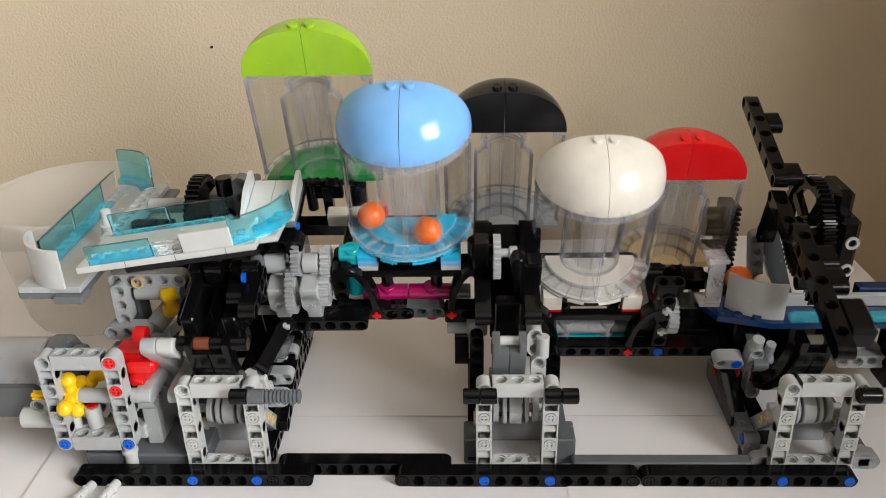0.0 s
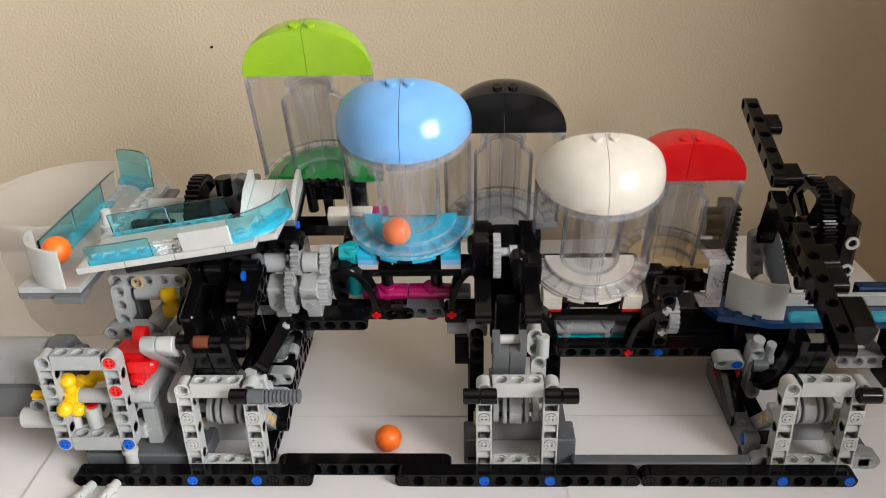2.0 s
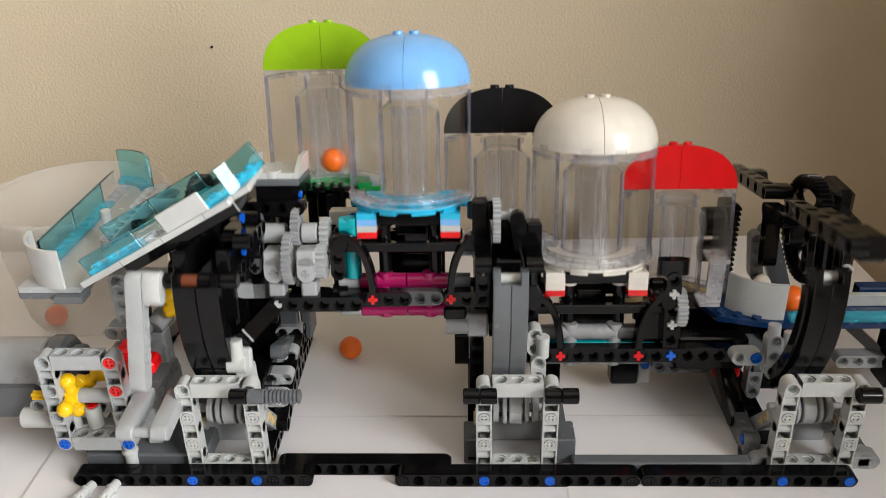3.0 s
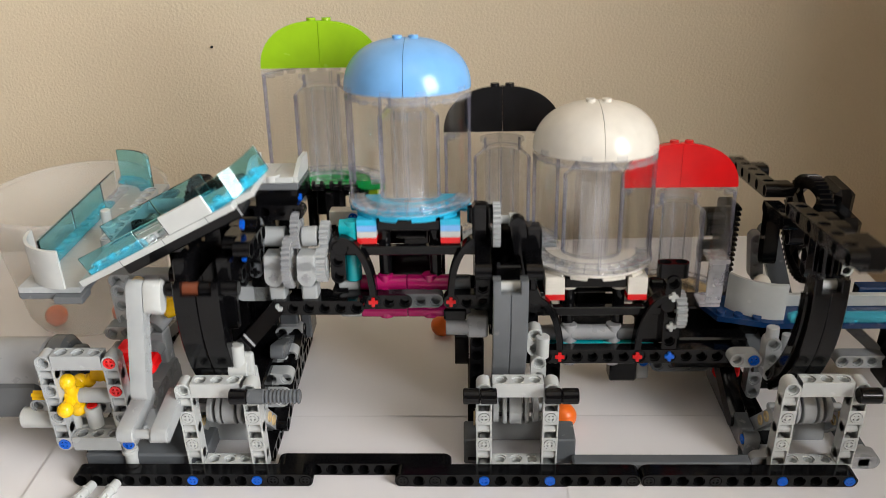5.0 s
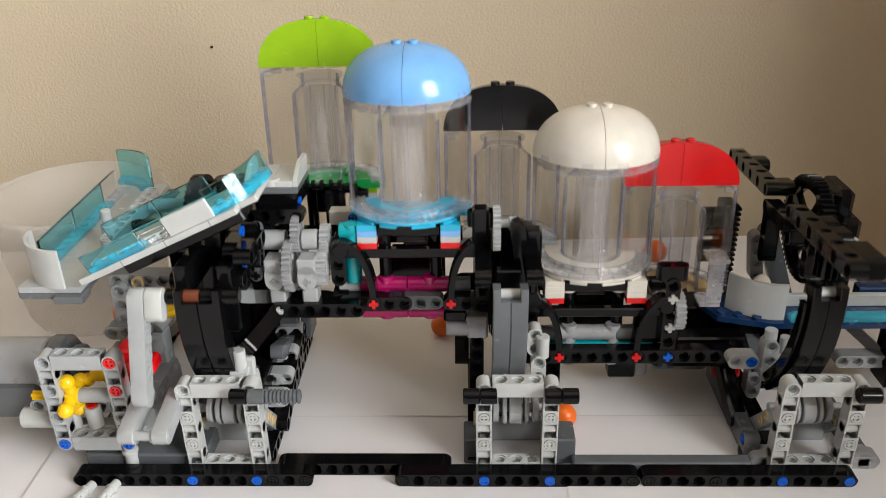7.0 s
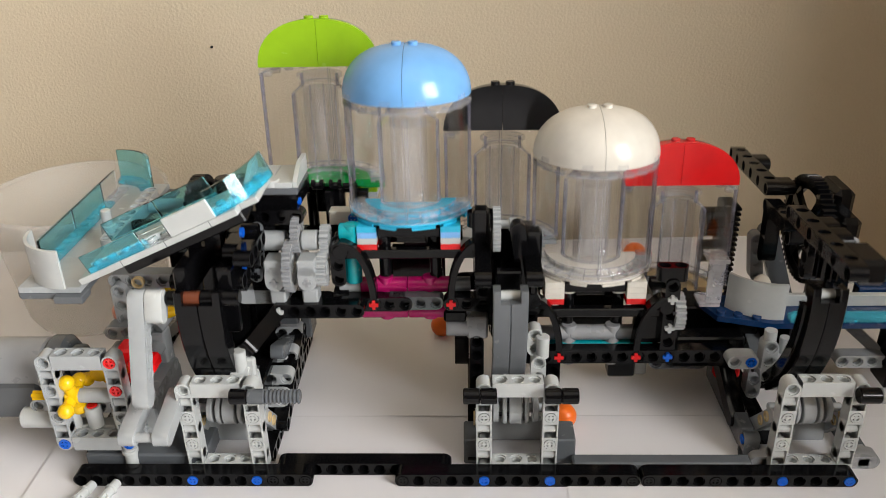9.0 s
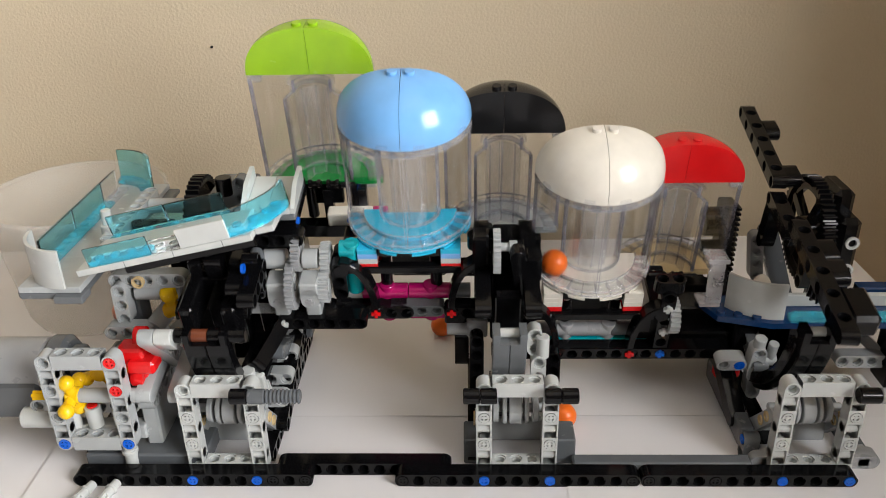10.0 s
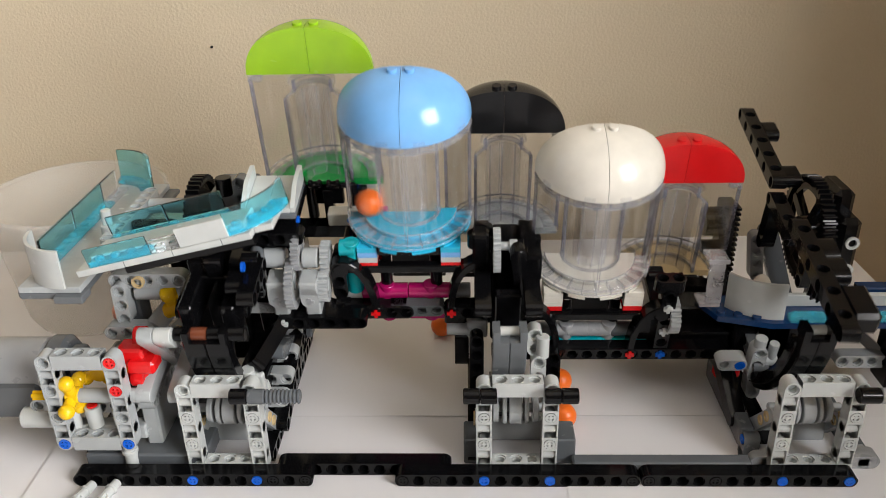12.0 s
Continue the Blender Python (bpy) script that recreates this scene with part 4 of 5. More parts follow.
        bar(bm, (x + sx * 14.9, y + s * 0.9, z + 47.2), (x + sx * 10.6, y + s * 0.9, z + 51), 1.3, 1.8, "y")
        part("shoulder_edge", bm, CLEAR_LIP, t, "clear column edge")
        bm = B()
        box(bm, x + sx * 8.6, y - s * 0.1, z + 51, x + sx * 10.0, y + s * 1.6, z + 57.8, 0.15)
        part("neck_edge", bm, DARKENED_EDGE, t, "clear neck edge")
    bm = B()
    revolve(bm, c, [(14.8, zb - z + 3.2), (15.7, zb - z + 3.2), (15.7, 47), (10.8, 51.4), (10.2, 50.8), (14.8, 46.5)], a0 + 1, a0 + 179, 28)
    part("inner_wall", bm, SHEER, t, "clear inner column")
    bm = B()
    revolve(bm, foot, [(14.6, 5.3), (16.2, 5.3), (16.2, 6.4), (14.6, 6.4)], a0, a0 + 180, 28)
    part("column_foot", bm, CLEAR_LIP, t, "clear foot of the inner column")
    bm = B()
    panel_column(bm, x, y, a0, 9.4, zb + 3.4, z + 50.5, 4)
    part("core", bm, HAZE, t, "clear panelled core")
    for d in (22, 45, 90, 135, 158):
        bm = B()
        p = at(9.5 if d in (45, 90, 135) else 15.8, d, 0)
        cyl(bm, (*p[:2], zb + 3.6), (*p[:2], z + (50 if d in (45, 90, 135) else 46.5)), 0.55, 8, 0.1)
        part("rib", bm, CLEAR_LIP, t, "clear upright rib")
    # stepped neck of round clear plates
    for k, (r, h0, h1) in enumerate(((11.2, 51.6, 53.0), (9.8, 53.1, 54.3), (11.0, 54.4, 55.6), (12.2, 55.7, 58.0))):
        bm = B()
        revolve(bm, c, [(r - 2.2, h0), (r, h0), (r, h1), (r - 2.2, h1)], a0 + 1, a0 + 179, 18)
        part("neck_ring", bm, MILKY, t, "clear neck ring")
    bm = B()
    revolve(bm, c, [(25.5, 58.3), (31.8, 58.3), (31.8, 61.0), (25.5, 61.0)], a0, a0 + 180, 36)
    collar = part("clear_collar", bm, MILKY, t, "clear collar")
    for i in range(10):
        bm = B()
        p = at(28.4, 9 + 18 * i, 0)
        cyl(bm, (*p[:2], z + 55.8), (*p[:2], z + 58.2), 2.5, 12)
        part("collar_stud", bm, MILKY, collar, "clear stud under the collar")
    for k in (0, 1):
        bm = B()
        dome_quarter(bm, (x + (0.12 if (k == 1) == front else -0.12), y, z + 61.3), a0 + 90 * k, a0 + 90 * (k + 1))
        q = part("dome_quarter", bm, dome_mat, t)
        bm = B()
        sx = (1 if (k == 1) == front else -1) * 4
        cyl(bm, (x + sx, y + s * 4.5, z + 84.6), (x + sx, y + s * 4.5, z + 86.9), 2.45, 18, 0.25)
        part("stud", bm, dome_mat, q)
    for d in (32, 75, 105, 148):
        m = Matrix.Translation(at(31.4, d, 61.9)) @ Matrix.Rotation(radians(a0 + d), 4, "Z")
        bm = B()
        box(bm, -1.4, -2.6, -1.2, 1.35, 2.6, 1.9, 0.2, m)
        part("clip_tab", bm, MILKY, t, "clear clip tab")
    # carrier under the base
    for sx in (-13, 13):
        bm = B()
        cyl(bm, (x + sx, y + s * 18, zb - 34), (x + sx, y + s * 18, zb - 0.2), 3.2, 16)
        part("post", bm, BLACK, t)
        bm = B()
        cyl(bm, (x + sx, y + s * 18, zb - 9), (x + sx, y + s * 18, zb - 0.2), 4.1, 16)
        part("post_socket", bm, CREAM if base_mat is CREAM else BLACK, t)
    bm = B()
    box(bm, x - 16, y + s * 12, zb - 7, x + 16, y + s * 24, zb - 1.2, 0.6)
    box(bm, x - 8, y + s * 5, zb - 16, x + 8, y + s * 10, zb - 0.3, 0.6)
    part("carrier", bm, BLACK, t)
    for sx in (-21, 21):
        for k, mat in enumerate(stack):
            bm = B()
            box(bm, x + sx - 5, y + s * 12, zb - 0.3 - 3.2 * (k + 1), x + sx + 5, y + s * 26, zb - 0.34 - 3.2 * k, 0.2)
            part("spacer", bm, mat, t)
    if not front:
        for sx in (1, 20):
            bm = B()
            box(bm, x + sx - 2.6, y - 4, zb - 30, x + sx + 2.6, y + 2, zb - 0.3, 0.5)
            part("leg", bm, BLACK, t)
        for sx in (-5, 5):
            bm = B()
            box(bm, x + sx - 3.6, y - 5, zb + 1, x + sx + 3.6, y - 0.3, zb + 4, 0.6)
            for u in (-2.4, 2.4):
                cyl(bm, (x + sx + u - 1.0, y - 4, zb + 4.4), (x + sx + u + 1.0, y - 4, zb + 4.4), 2.3, 12)
            part("hinge_clip", bm, BLACK, t)
        bm = B()
        cyl(bm, (x + 9, y - 3, zb + 2.6), (x + 17, y - 3, zb + 2.6), 1.6, 12)
        part("hinge_bar", bm, BLACK, t)
    return t


TOWERS = (
    (tower(114.9, 113.9, 122.4, False, LIME, GREEN, "clear half tower under a lime green split dome", (GREEN, LIME, PALE)), "rear"),
    (tower(163.1, 85.7, 110.2, True, SKY_BLUE, AZURE, "clear half tower under a medium blue split dome", (AZURE, SKY_BLUE, PALE, RED)), "front"),
    (tower(211.9, 113.7, 87.0, False, GLOSS_BLACK, LIGHT_GREY, "clear half tower under a glossy black split dome", (BLACK, PALE)), "rear"),
    (tower(258.3, 87.1, 78.0, True, CREAM, CREAM, "clear half tower under a white split dome", (CREAM, CREAM, CREAM, RED)), "front"),
    (tower(310.2, 113.4, 54.6, False, RED, TAN, "clear half tower under a red split dome", (TAN, PALE)), "rear"),
)

# ---- tilting chute; built level, turning on the line x = PX, z = PZ ----
PX, PZ = 33.0, 108.0


def chute():
    t = thing("tilting_chute", "tilting white chute with clear light blue side walls", "toy chute", (PX, 38, PZ))
    z = 114.2
    bm = B()
    box(bm, 12, 22, z - 3.2, 98, 54, z, 0.3)
    part("floor_plate", bm, PALE, t)
    for x in (36, 60, 84):
        bm = B()
        box(bm, x - 0.15, 21.9, z - 3.1, x + 0.15, 22.1, z - 0.1, 0.02)
        part("seam", bm, DARK_GREY, t)
    bm = B()
    box(bm, 18, 29, z + 0.05, 94, 47, z + 3.2, 0.3)
    part("floor_tile", bm, PALE, t)
    for x0, x1 in ((20, 50), (50.3, 80)):
        bm = B()
        box(bm, x0, 50.5, z + 3.3, x1, 52, z + 13, 0.3)
        wall = part("blue_wall", bm, CLEAR_BLUE, t, "clear light blue wall panel")
        bm = B()
        box(bm, x0, 46.2, z + 0.05, x1, 54, z + 3.2, 0.3)
        studs(bm, [(x, 48.4, z + 3) for x in np.arange(x0 + 4, x1 - 2, 8)], "z", 1.6, 1.3)
        part("wall_foot", bm, TINTED_BLUE, wall, "bright clear blue foot with studs")
    bm = B()
    box(bm, 19, 22.2, z + 0.05, 50, 23.6, z + 9.5, 0.3)
    wall = part("blue_wall", bm, CLEAR_BLUE, t, "clear light blue wall panel")
    bm = B()
    box(bm, 19, 23.7, z + 0.05, 50, 29, z + 2.4, 0.3)
    studs(bm, [(x, 26, z + 2.3) for x in range(24, 50, 8)], "z", 2.3, 1.6)
    part("wall_foot", bm, TINTED_BLUE, wall, "bright clear blue foot with studs")
    bm = B()
    box(bm, 50.3, 22.2, z + 0.05, 64, 24, z + 7, 0.3)
    studs(bm, [(x, 26, z + 0.2) for x in (54, 61)], "z", 2.4, 2.8)
    part("clear_wall", bm, CLEAR, t, "clear panel")
    bm = B()
    box(bm, 64.3, 22.2, z + 0.05, 88, 24, z + 9.5, 0.3)
    part("white_wall", bm, PALE, t)
    # curved end wall
    bm = B()
    revolve(bm, (84, 50, z), [(25.6, 0.1), (27.2, 0.1), (27.2, 13), (25.6, 13)], -82, 0, 16)
    wall = part("curved_wall", bm, CLEAR_BLUE, t, "clear light blue curved wall")
    bm = B()
    revolve(bm, (84, 50, z), [(18, 0.1), (25.5, 0.1), (25.5, 3), (18, 3)], -82, 0, 16)
    studs(bm, [(84 + 21.8 * math.cos(radians(d)), 50 + 21.8 * math.sin(radians(d)), z + 2.9) for d in (-72, -52, -32, -12)], "z", 2.2, 1.5)
    part("wall_foot", bm, TINTED_BLUE, wall, "bright clear blue foot with studs")
    bm = B()
    box(bm, 98.1, 28, z - 3.2, 107, 54, z - 0.05, 0.3)
    part("end_plate", bm, PALE, t)
    bm = B()
    box(bm, 30, 30, z - 10, 96, 46, z - 3.3, 0.8)
    part("under_beam", bm, BLACK, t)
    return t


slide = chute()


# ---- exit track on the left ----
def exit_track():
    t = thing("exit_track", "light grey exit track with clear light blue walls", "toy track", (-10, 90, 84))
    z = 98.0
    bm = B()
    box(bm, -22, 28, z - 6.4, 8, 160, z - 3.3, 0.3)
    part("floor", bm, DARK_GREY, t)
    for y0, y1 in ((28, 60), (60.15, 92), (92.15, 124), (124.15, 160)):
        bm = B()
        box(bm, -22, y0, z - 3.2, 8, y1, z, 0.25)
        part("floor_tile", bm, LIGHT_GREY, t)
    for y0, y1, mat in ((52, 90, CLEAR_BLUE), (90.4, 128, CLEAR_BLUE), (128.4, 150, CLEAR)):
        bm = B()
        box(bm, -21.5, y0, z + 0.1, -20, y1, z + 13, 0.3)
        wall = part("side_wall", bm, mat, t, "clear light blue wall panel" if mat is CLEAR_BLUE else "clear grey wall panel")
        bm = B()
        box(bm, -19.9, y0, z + 0.1, -13.5, y1, z + 2.4, 0.3)
        studs(bm, [(-16.8, y, z + 2.3) for y in np.arange(y0 + 4, y1 - 3, 8)], "z", 2.0, 1.4)
        part("wall_foot", bm, TINTED_BLUE if mat is CLEAR_BLUE else MILKY, wall, "clear foot with studs")
    bm = B()
    revolve(bm, (2, 50, z), [(22.8, 0.1), (24.4, 0.1), (24.4, 20), (22.8, 20)], 180, 270, 16)
    part("corner_wall", bm, PALE, t, "light grey curved corner wall")
    for x0, y0, x1, y1 in ((-24, 30, -8, 40), (-4, 24, 10, 34)):
        bm = B()
        box(bm, x0, y0, z - 7, x1, y1, z - 3.3, 0.4)
        part("foot_plate", bm, DARK_GREY, t)
    bm = B()
    revolve(bm, (-22, 142, z), [(24, 0.1), (25.5, 0.1), (25.5, 20), (24, 20)], 18, 95, 16)
    wall = part("back_wall", bm, CLEAR_BLUE, t, "clear light blue curved wall")
    bm = B()
    revolve(bm, (-22, 142, z), [(17, 0.1), (23.9, 0.1), (23.9, 3), (17, 3)], 18, 95, 16)
    part("wall_foot", bm, TINTED_BLUE, wall, "bright clear blue foot")
    bm = B()
    box(bm, 0, 140, z - 6, 14, 160, z - 3.3, 0.4)
    part("foot_plate", bm, DARK_GREY, t)
    return t


exit_track()


def left_tower():
    """The fixed structure behind the chute."""
    t = thing("support_tower", "grey and black fixed support behind the chute", "toy machine", (30, 90, 0))
    bm = B()
    beam(bm, (10, 62, 104), "y", 9, "z")
    part("top_beam", bm, LIGHT_GREY, t)
    bm = B()
    cyl(bm, (6, 74, 100), (6, 74, 118), 2.6)
    cyl(bm, (6, 74, 100), (6, 74, 110), 4.0)
    part("post_pin", bm, PALE, t)
    bm = B()
    cyl(bm, (14, 112, 104), (46, 112, 104), 4.2)
    part("cross_sleeve", bm, LIGHT_GREY, t)
    bm = B()
    cyl(bm, (14, 70, 100), (46, 70, 100), 4.2)
    part("cross_sleeve", bm, LIGHT_GREY, t)
    bm = B()
    beam(bm, (18, 84, 103), "x", 3, "z")
    part("top_block", bm, BLACK, t)
    bm = B()
    pin(bm, (30, 80, 103), (0, -1, 0))
    part("pin", bm, RED, t, "red connector pin")
    bm = B()
    gear(bm, (46, 104, 101), "x", 22, 40, 7, 4)
    part("gear", bm, BLACK, t)
    bm = B()
    box(bm, 52, 100, 88, 74, 130, 116, 1)
    part("rear_block", bm, DARK_GREY, t)
    bm = B()
    cyl(bm, (62, 98, 116), (62, 98, 126), 4.4)
    cyl(bm, (62, 88, 104), (62, 98, 104), 4.4)
    part("bush", bm, BLACK, t)
    bm = B()
    beam(bm, (72, 96, 84), "z", 6, "y")
    part("rear_upright", bm, DARK_GREY, t)
    bm = B()
    box(bm, 8, 60, 20, 20, 74, 98, 1)
    box(bm, 40, 96, 10, 56, 140, 84, 1)
    part("column", bm, DARK_GREY, t)
    bm = B()
    beam(bm, (14, 56, 88), "x", 5, "y")
    cyl(bm, (22, 56, 80), (46, 56, 80), 4.4)
    part("front_beam", bm, LIGHT_GREY, t)
    bm = B()
    tube(bm, (26, 50, 88), (26, 52, 88), 3.2, 2.2)
    part("pin", bm, TAN, t, "tan connector pin")
    bm = B()
    beam(bm, (16, 52, 68), "z", 3, "y")
    part("short_beam", bm, LIGHT_GREY, t)
    bm = B()
    beam(bm, (10, 48, 62), "x", 3, "y")
    cyl(bm, (30, 50, 62), (40, 70, 72), 5)
    part("joint", bm, LIGHT_GREY, t)
    bm = B()
    beam(bm, (14, 46, 50), "x", 3, "y")
    box(bm, 10, 50, 36, 34, 60, 58, 1)
    part("lower_joint", bm, LIGHT_GREY, t)
    bm = B()
    for dz in (0, 9):
        cyl(bm, (36, 52, 70 + dz), (44, 54, 72 + dz), 4, 14, 1.2)
    cyl(bm, (40, 53, 68), (40, 53, 82), 2.8)
    part("yellow_knob", bm, YELLOW, t, "yellow knob wheel")
    bm = B()
    bar(bm, (4, 60, 30), (4, 138, 10), 8, 7)
    part("brace", bm, DARK_GREY, t)
    bm = B()
    bar(bm, (90, 60, 40), (90, 138, 8), 8, 7)
    part("brace", bm, DARK_GREY, t)
    for y, z in ((44, 22), (58, 26), (74, 30), (92, 34)):
        bm = B()
        beam(bm, (86, y, z), "x", 2, "y")
        part("connector", bm, LIGHT_GREY, t)
        bm = B()
        beam(bm, (86, y + 5, z - 9), "x", 2, "y")
        part("connector", bm, BLACK, t)
    bm = B()
    box(bm, 95, 98, 24, 101, 114, 62, 1)
    part("side_panel", bm, DARK_GREY, t, "dark grey side panel")
    bm = B()
    beam(bm, (94, 34, 12), (0, 0.9, 0.3), 9, "x")
    part("rail_beam", bm, BLACK, t)
    bm = B()
    box(bm, 70, 40, 8, 86, 110, 34, 1)
    part("dark_core", bm, BLACK, t)
    bm = B()
    box(bm, 69, 90, 8, 84, 98, 85, 0.8)
    part("rack_column", bm, BLACK, t)
    bm = B()
    for k in range(22):
        box(bm, 71, 88.4, 10 + 3.3 * k, 79, 90.1, 11.6 + 3.3 * k, 0.3)
    tagged(part("rack_teeth", bm, BLACK, t), kind="stuff")
    bm = B()
    box(bm, 28, 90, 24, 52, 95.8, 88, 0.8)
    box(bm, 56.5, 89, 16, 68.7, 95.8, 88, 0.8)
    part("backing_plate", bm, BLACK, t)
    bm = B()
    box(bm, 84.4, 92, 10, 95, 97, 58, 0.8)
    part("backing_plate", bm, DARK_GREY, t)
    return t


left_tower()


def middle_post():
    t = thing("middle_support", "grey and black support post behind the middle stand", "toy machine", (212, 60, 0))
    bm = B()
    beam(bm, (197, 60, 16), "z", 5, "y")
    beam(bm, (197, 76, 8), "z", 7, "y")
    part("upright", bm, BLACK, t)
    bm = B()
    beam(bm, (189, 78, 24), "z", 3, "x")
    part("side_block", bm, BLACK, t)
    bm = B()
    box(bm, 206, 44, 8, 218, 60, 34, 1)
    part("core", bm, DARK_GREY, t)
    bm = B()
    beam(bm, (228, 40, 40), "z", 2, "y")
    beam(bm, (226, 44, 54), "z", 2, "y")
    cyl(bm, (230, 40, 50), (230, 40, 62), 3.4)
    part("guide_peg", bm, PALE, t)
    bm = B()
    beam(bm, (238, 62, 12), "z", 4, "y")
    part("upright", bm, BLACK, t)
    return t


middle_post()


def right_support():
    t = thing("right_support", "black gear wheel and grey braces on a fixed support", "toy machine", (380, 90, 0))
    bm = B()
    gear(bm, (379, 104, 90), "x", 29, 56, 6.5, 22, True)
    wheel = part("gear", bm, BLACK, t)
    for k in range(4):
        bm = B()
        d = radians(90 * k + 30)
        bar(bm, (379, 104 + 6 * math.cos(d), 90 + 6 * math.sin(d)), (379, 104 + 22 * math.cos(d), 90 + 22 * math.sin(d)), 5.5, 4)
        part("spoke", bm, BLACK, wheel)
    bm = B()
    cyl(bm, (374, 104, 90), (386, 104, 90), 7.5, 24)
    part("hub", bm, BLACK, wheel)
    bm = B()
    box(bm, 386, 82, 20, 398, 112, 105, 3)
    box(bm, 386.5, 94, 90, 397.5, 120, 116, 3)
    part("panel", bm, BLACK, t)
    for z in (92, 76):
        bm = B()
        tube(bm, (393.5, 80.8, z), (393.5, 83, z), 3.6, 2.2)
        part("pin_ring", bm, PALE, t, "white pin ring")
    bm = B()
    box(bm, 346, 146, 8, 355, 160, 86, 0.8)
    cyl(bm, (336, 150, 74), (347, 150, 74), 9)
    cyl(bm, (336, 150, 54), (347, 150, 54), 7)
    part("rack_column", bm, BLACK, t)
    bm = B()
    for k in range(21):
        box(bm, 355.1, 146.5, 14 + 3.4 * k, 357.4, 156, 15.8 + 3.4 * k, 0.3)
    tagged(part("rack_teeth", bm, BLACK, t), kind="stuff")
    bm = B()
    beam(bm, (364.5, 138, 68.5), (0.13, 0, -1), 4, "y")
    part("upright", bm, MID_GREY, t)
    bm = B()
    bar(bm, (374.5, 146, 68), (393, 138, 10), 11, 8, "y")
    part("brace", bm, DARK_GREY, t)
    bm = B()
    bar(bm, (330, 100, 44), (334, 44, 8), 9, 8)
    part("brace", bm, BLACK, t)
    bm = B()
    beam(bm, (346, 62, 14), "z", 3, "y")
    part("short_upright", bm, MID_GREY, t)
    bm = B()
    beam(bm, (347, 58, 32), (0, 0.9, 0.3), 4, "x")
    part("short_beam", bm, DARK_GREY, t)
    bm = B()
    beam(bm, (398, 76, 24), "x", 7, "y")
    beam(bm, (398, 96, 42), "x", 7, "y")
    part("outrigger", bm, LIGHT_GREY, t)
    bm = B()
    bar(bm, (404, 94, 38), (420, 80, 26), 7, 6, "y")
    part("outrigger_brace", bm, MID_GREY, t)
    return t


right_support()


def entry_track():
    t = thing("entry_track", "dark blue entry track with clear blue rails and a curved wall", "toy track", (360, 70, 60))
    z = 55.0
    bm = B()
    vs = []
    for zz in (z - 3.2, z):
        vs.append([bm.verts.new((x, y, zz)) for x, y in ((319, 86), (325.5, 70), (352, 62), (640, 62), (640, 92), (319, 92))])
    for i in range(6):
        quad(bm, [vs[0][i], vs[0][(i + 1) % 6], vs[1][(i + 1) % 6], vs[1][i]])
    quad(bm, vs[0])
    quad(bm, vs[1][::-1])
    studs(bm, [(328, 73, z), (336, 70, z), (345, 67, z)], "z", 2.4, 1.8)
    part("deck", bm, NAVY, t)
    bm = B()
    revolve(bm, (357, 95, z), [(28, 0.1), (29.6, 0.1), (29.6, 21), (28, 21)], 211, 273, 18)
    part("curved_wall", bm, PALE, t, "light grey curved wall")
    bm = B()
    box(bm, 361, 62.4, z + 0.1, 640, 68.5, z + 3.2, 0.3)
    box(bm, 361, 62.4, z + 3.2, 640, 63.4, z + 7, 0.2)
    studs(bm, [(x, 66, z + 3) for x in range(365, 638, 8)], "z", 1.7, 1.3)
    part("blue_rail", bm, TINTED_BLUE, t, "clear light blue rail")
    bm = B()
    box(bm, 361, 79.5, z + 0.1, 640, 83, z + 7, 0.4)
    part("white_rail", bm, PALE, t)
    bm = B()
    box(bm, 404, 84, z + 0.1, 640, 91, z + 9, 0.4)
    part("navy_rail", bm, NAVY, t)
    bm = B()
    box(bm, 317, 76, z + 2, 328, 89, z + 4, 0.3)
    box(bm, 320, 77, z + 4, 328.5, 78.4, z + 28, 0.2)
    box(bm, 327.4, 78.4, z + 4, 328.6, 86, z + 28, 0.2)
    box(bm, 319, 75.5, z + 28, 330, 89, z + 30.5, 0.3)
    part("clear_post", bm, CLEAR_BLOCK, t, "clear bracket")
    bm = B()
    bmesh.ops.create_uvsphere(bm, u_segments=20, v_segments=12, radius=5.2)
    bmesh.ops.scale(bm, vec=(1, 1, 1.45), verts=bm.verts)
    bmesh.ops.translate(bm, vec=(353, 88, z + 7.6), verts=bm.verts)
    part("stop_knob", bm, CREAM, t, "small white rounded knob")
    for x0, x1, y0, y1, z0, z1, mat in ((337, 350, 74, 104, 24, 51, BLACK), (306, 336, 86, 104, 24, 51, BLACK), (330, 344, 74, 80, 12, 20, RED), (352, 372, 66, 90, 30, 51, BLACK)):
        bm = B()
        box(bm, x0, y0, z0, x1, y1, z1, 1)
        part("under_block", bm, mat, t)
    for x in (352, 420, 620):
        bm = B()
        box(bm, x, 66, 10, x + 12, 84, z - 3.4, 1)
        part("leg", bm, BLACK, t)
    return t


entry_track()


# ---- balls ----
def ball(label):
    bm = B()
    bmesh.ops.create_uvsphere(bm, u_segments=32, v_segments=20, radius=7)
    return solo("ball", bm, ORANGE, (0, 0, 0), label, "ball", "orange balls in the machine")


BALLS = [ball("small orange plastic ball rolling through the machine") for _ in range(6)]


# ---- what moves ----
def cradle_pose(t):
    return Matrix.Translation((0, AY * MM, AZ * MM)) @ pose(0, 0, 0, cyclic(TILT, t)) @ Matrix.Translation((0, -AY * MM, -AZ * MM))


def carried(t, p):
    """A point of the cradle, in millimetres, where it stands at t."""
    return cradle_pose(t) @ (Vector(p) * MM) / MM


def chute_angle(tilt):
    """How far the chute is lifted, in degrees, for a tilt of the cradle."""
    return float(np.interp(tilt, (-21.0, -16.5, 13.0, 20.0), (37.5, 34.5, 13.0, 6.0)))


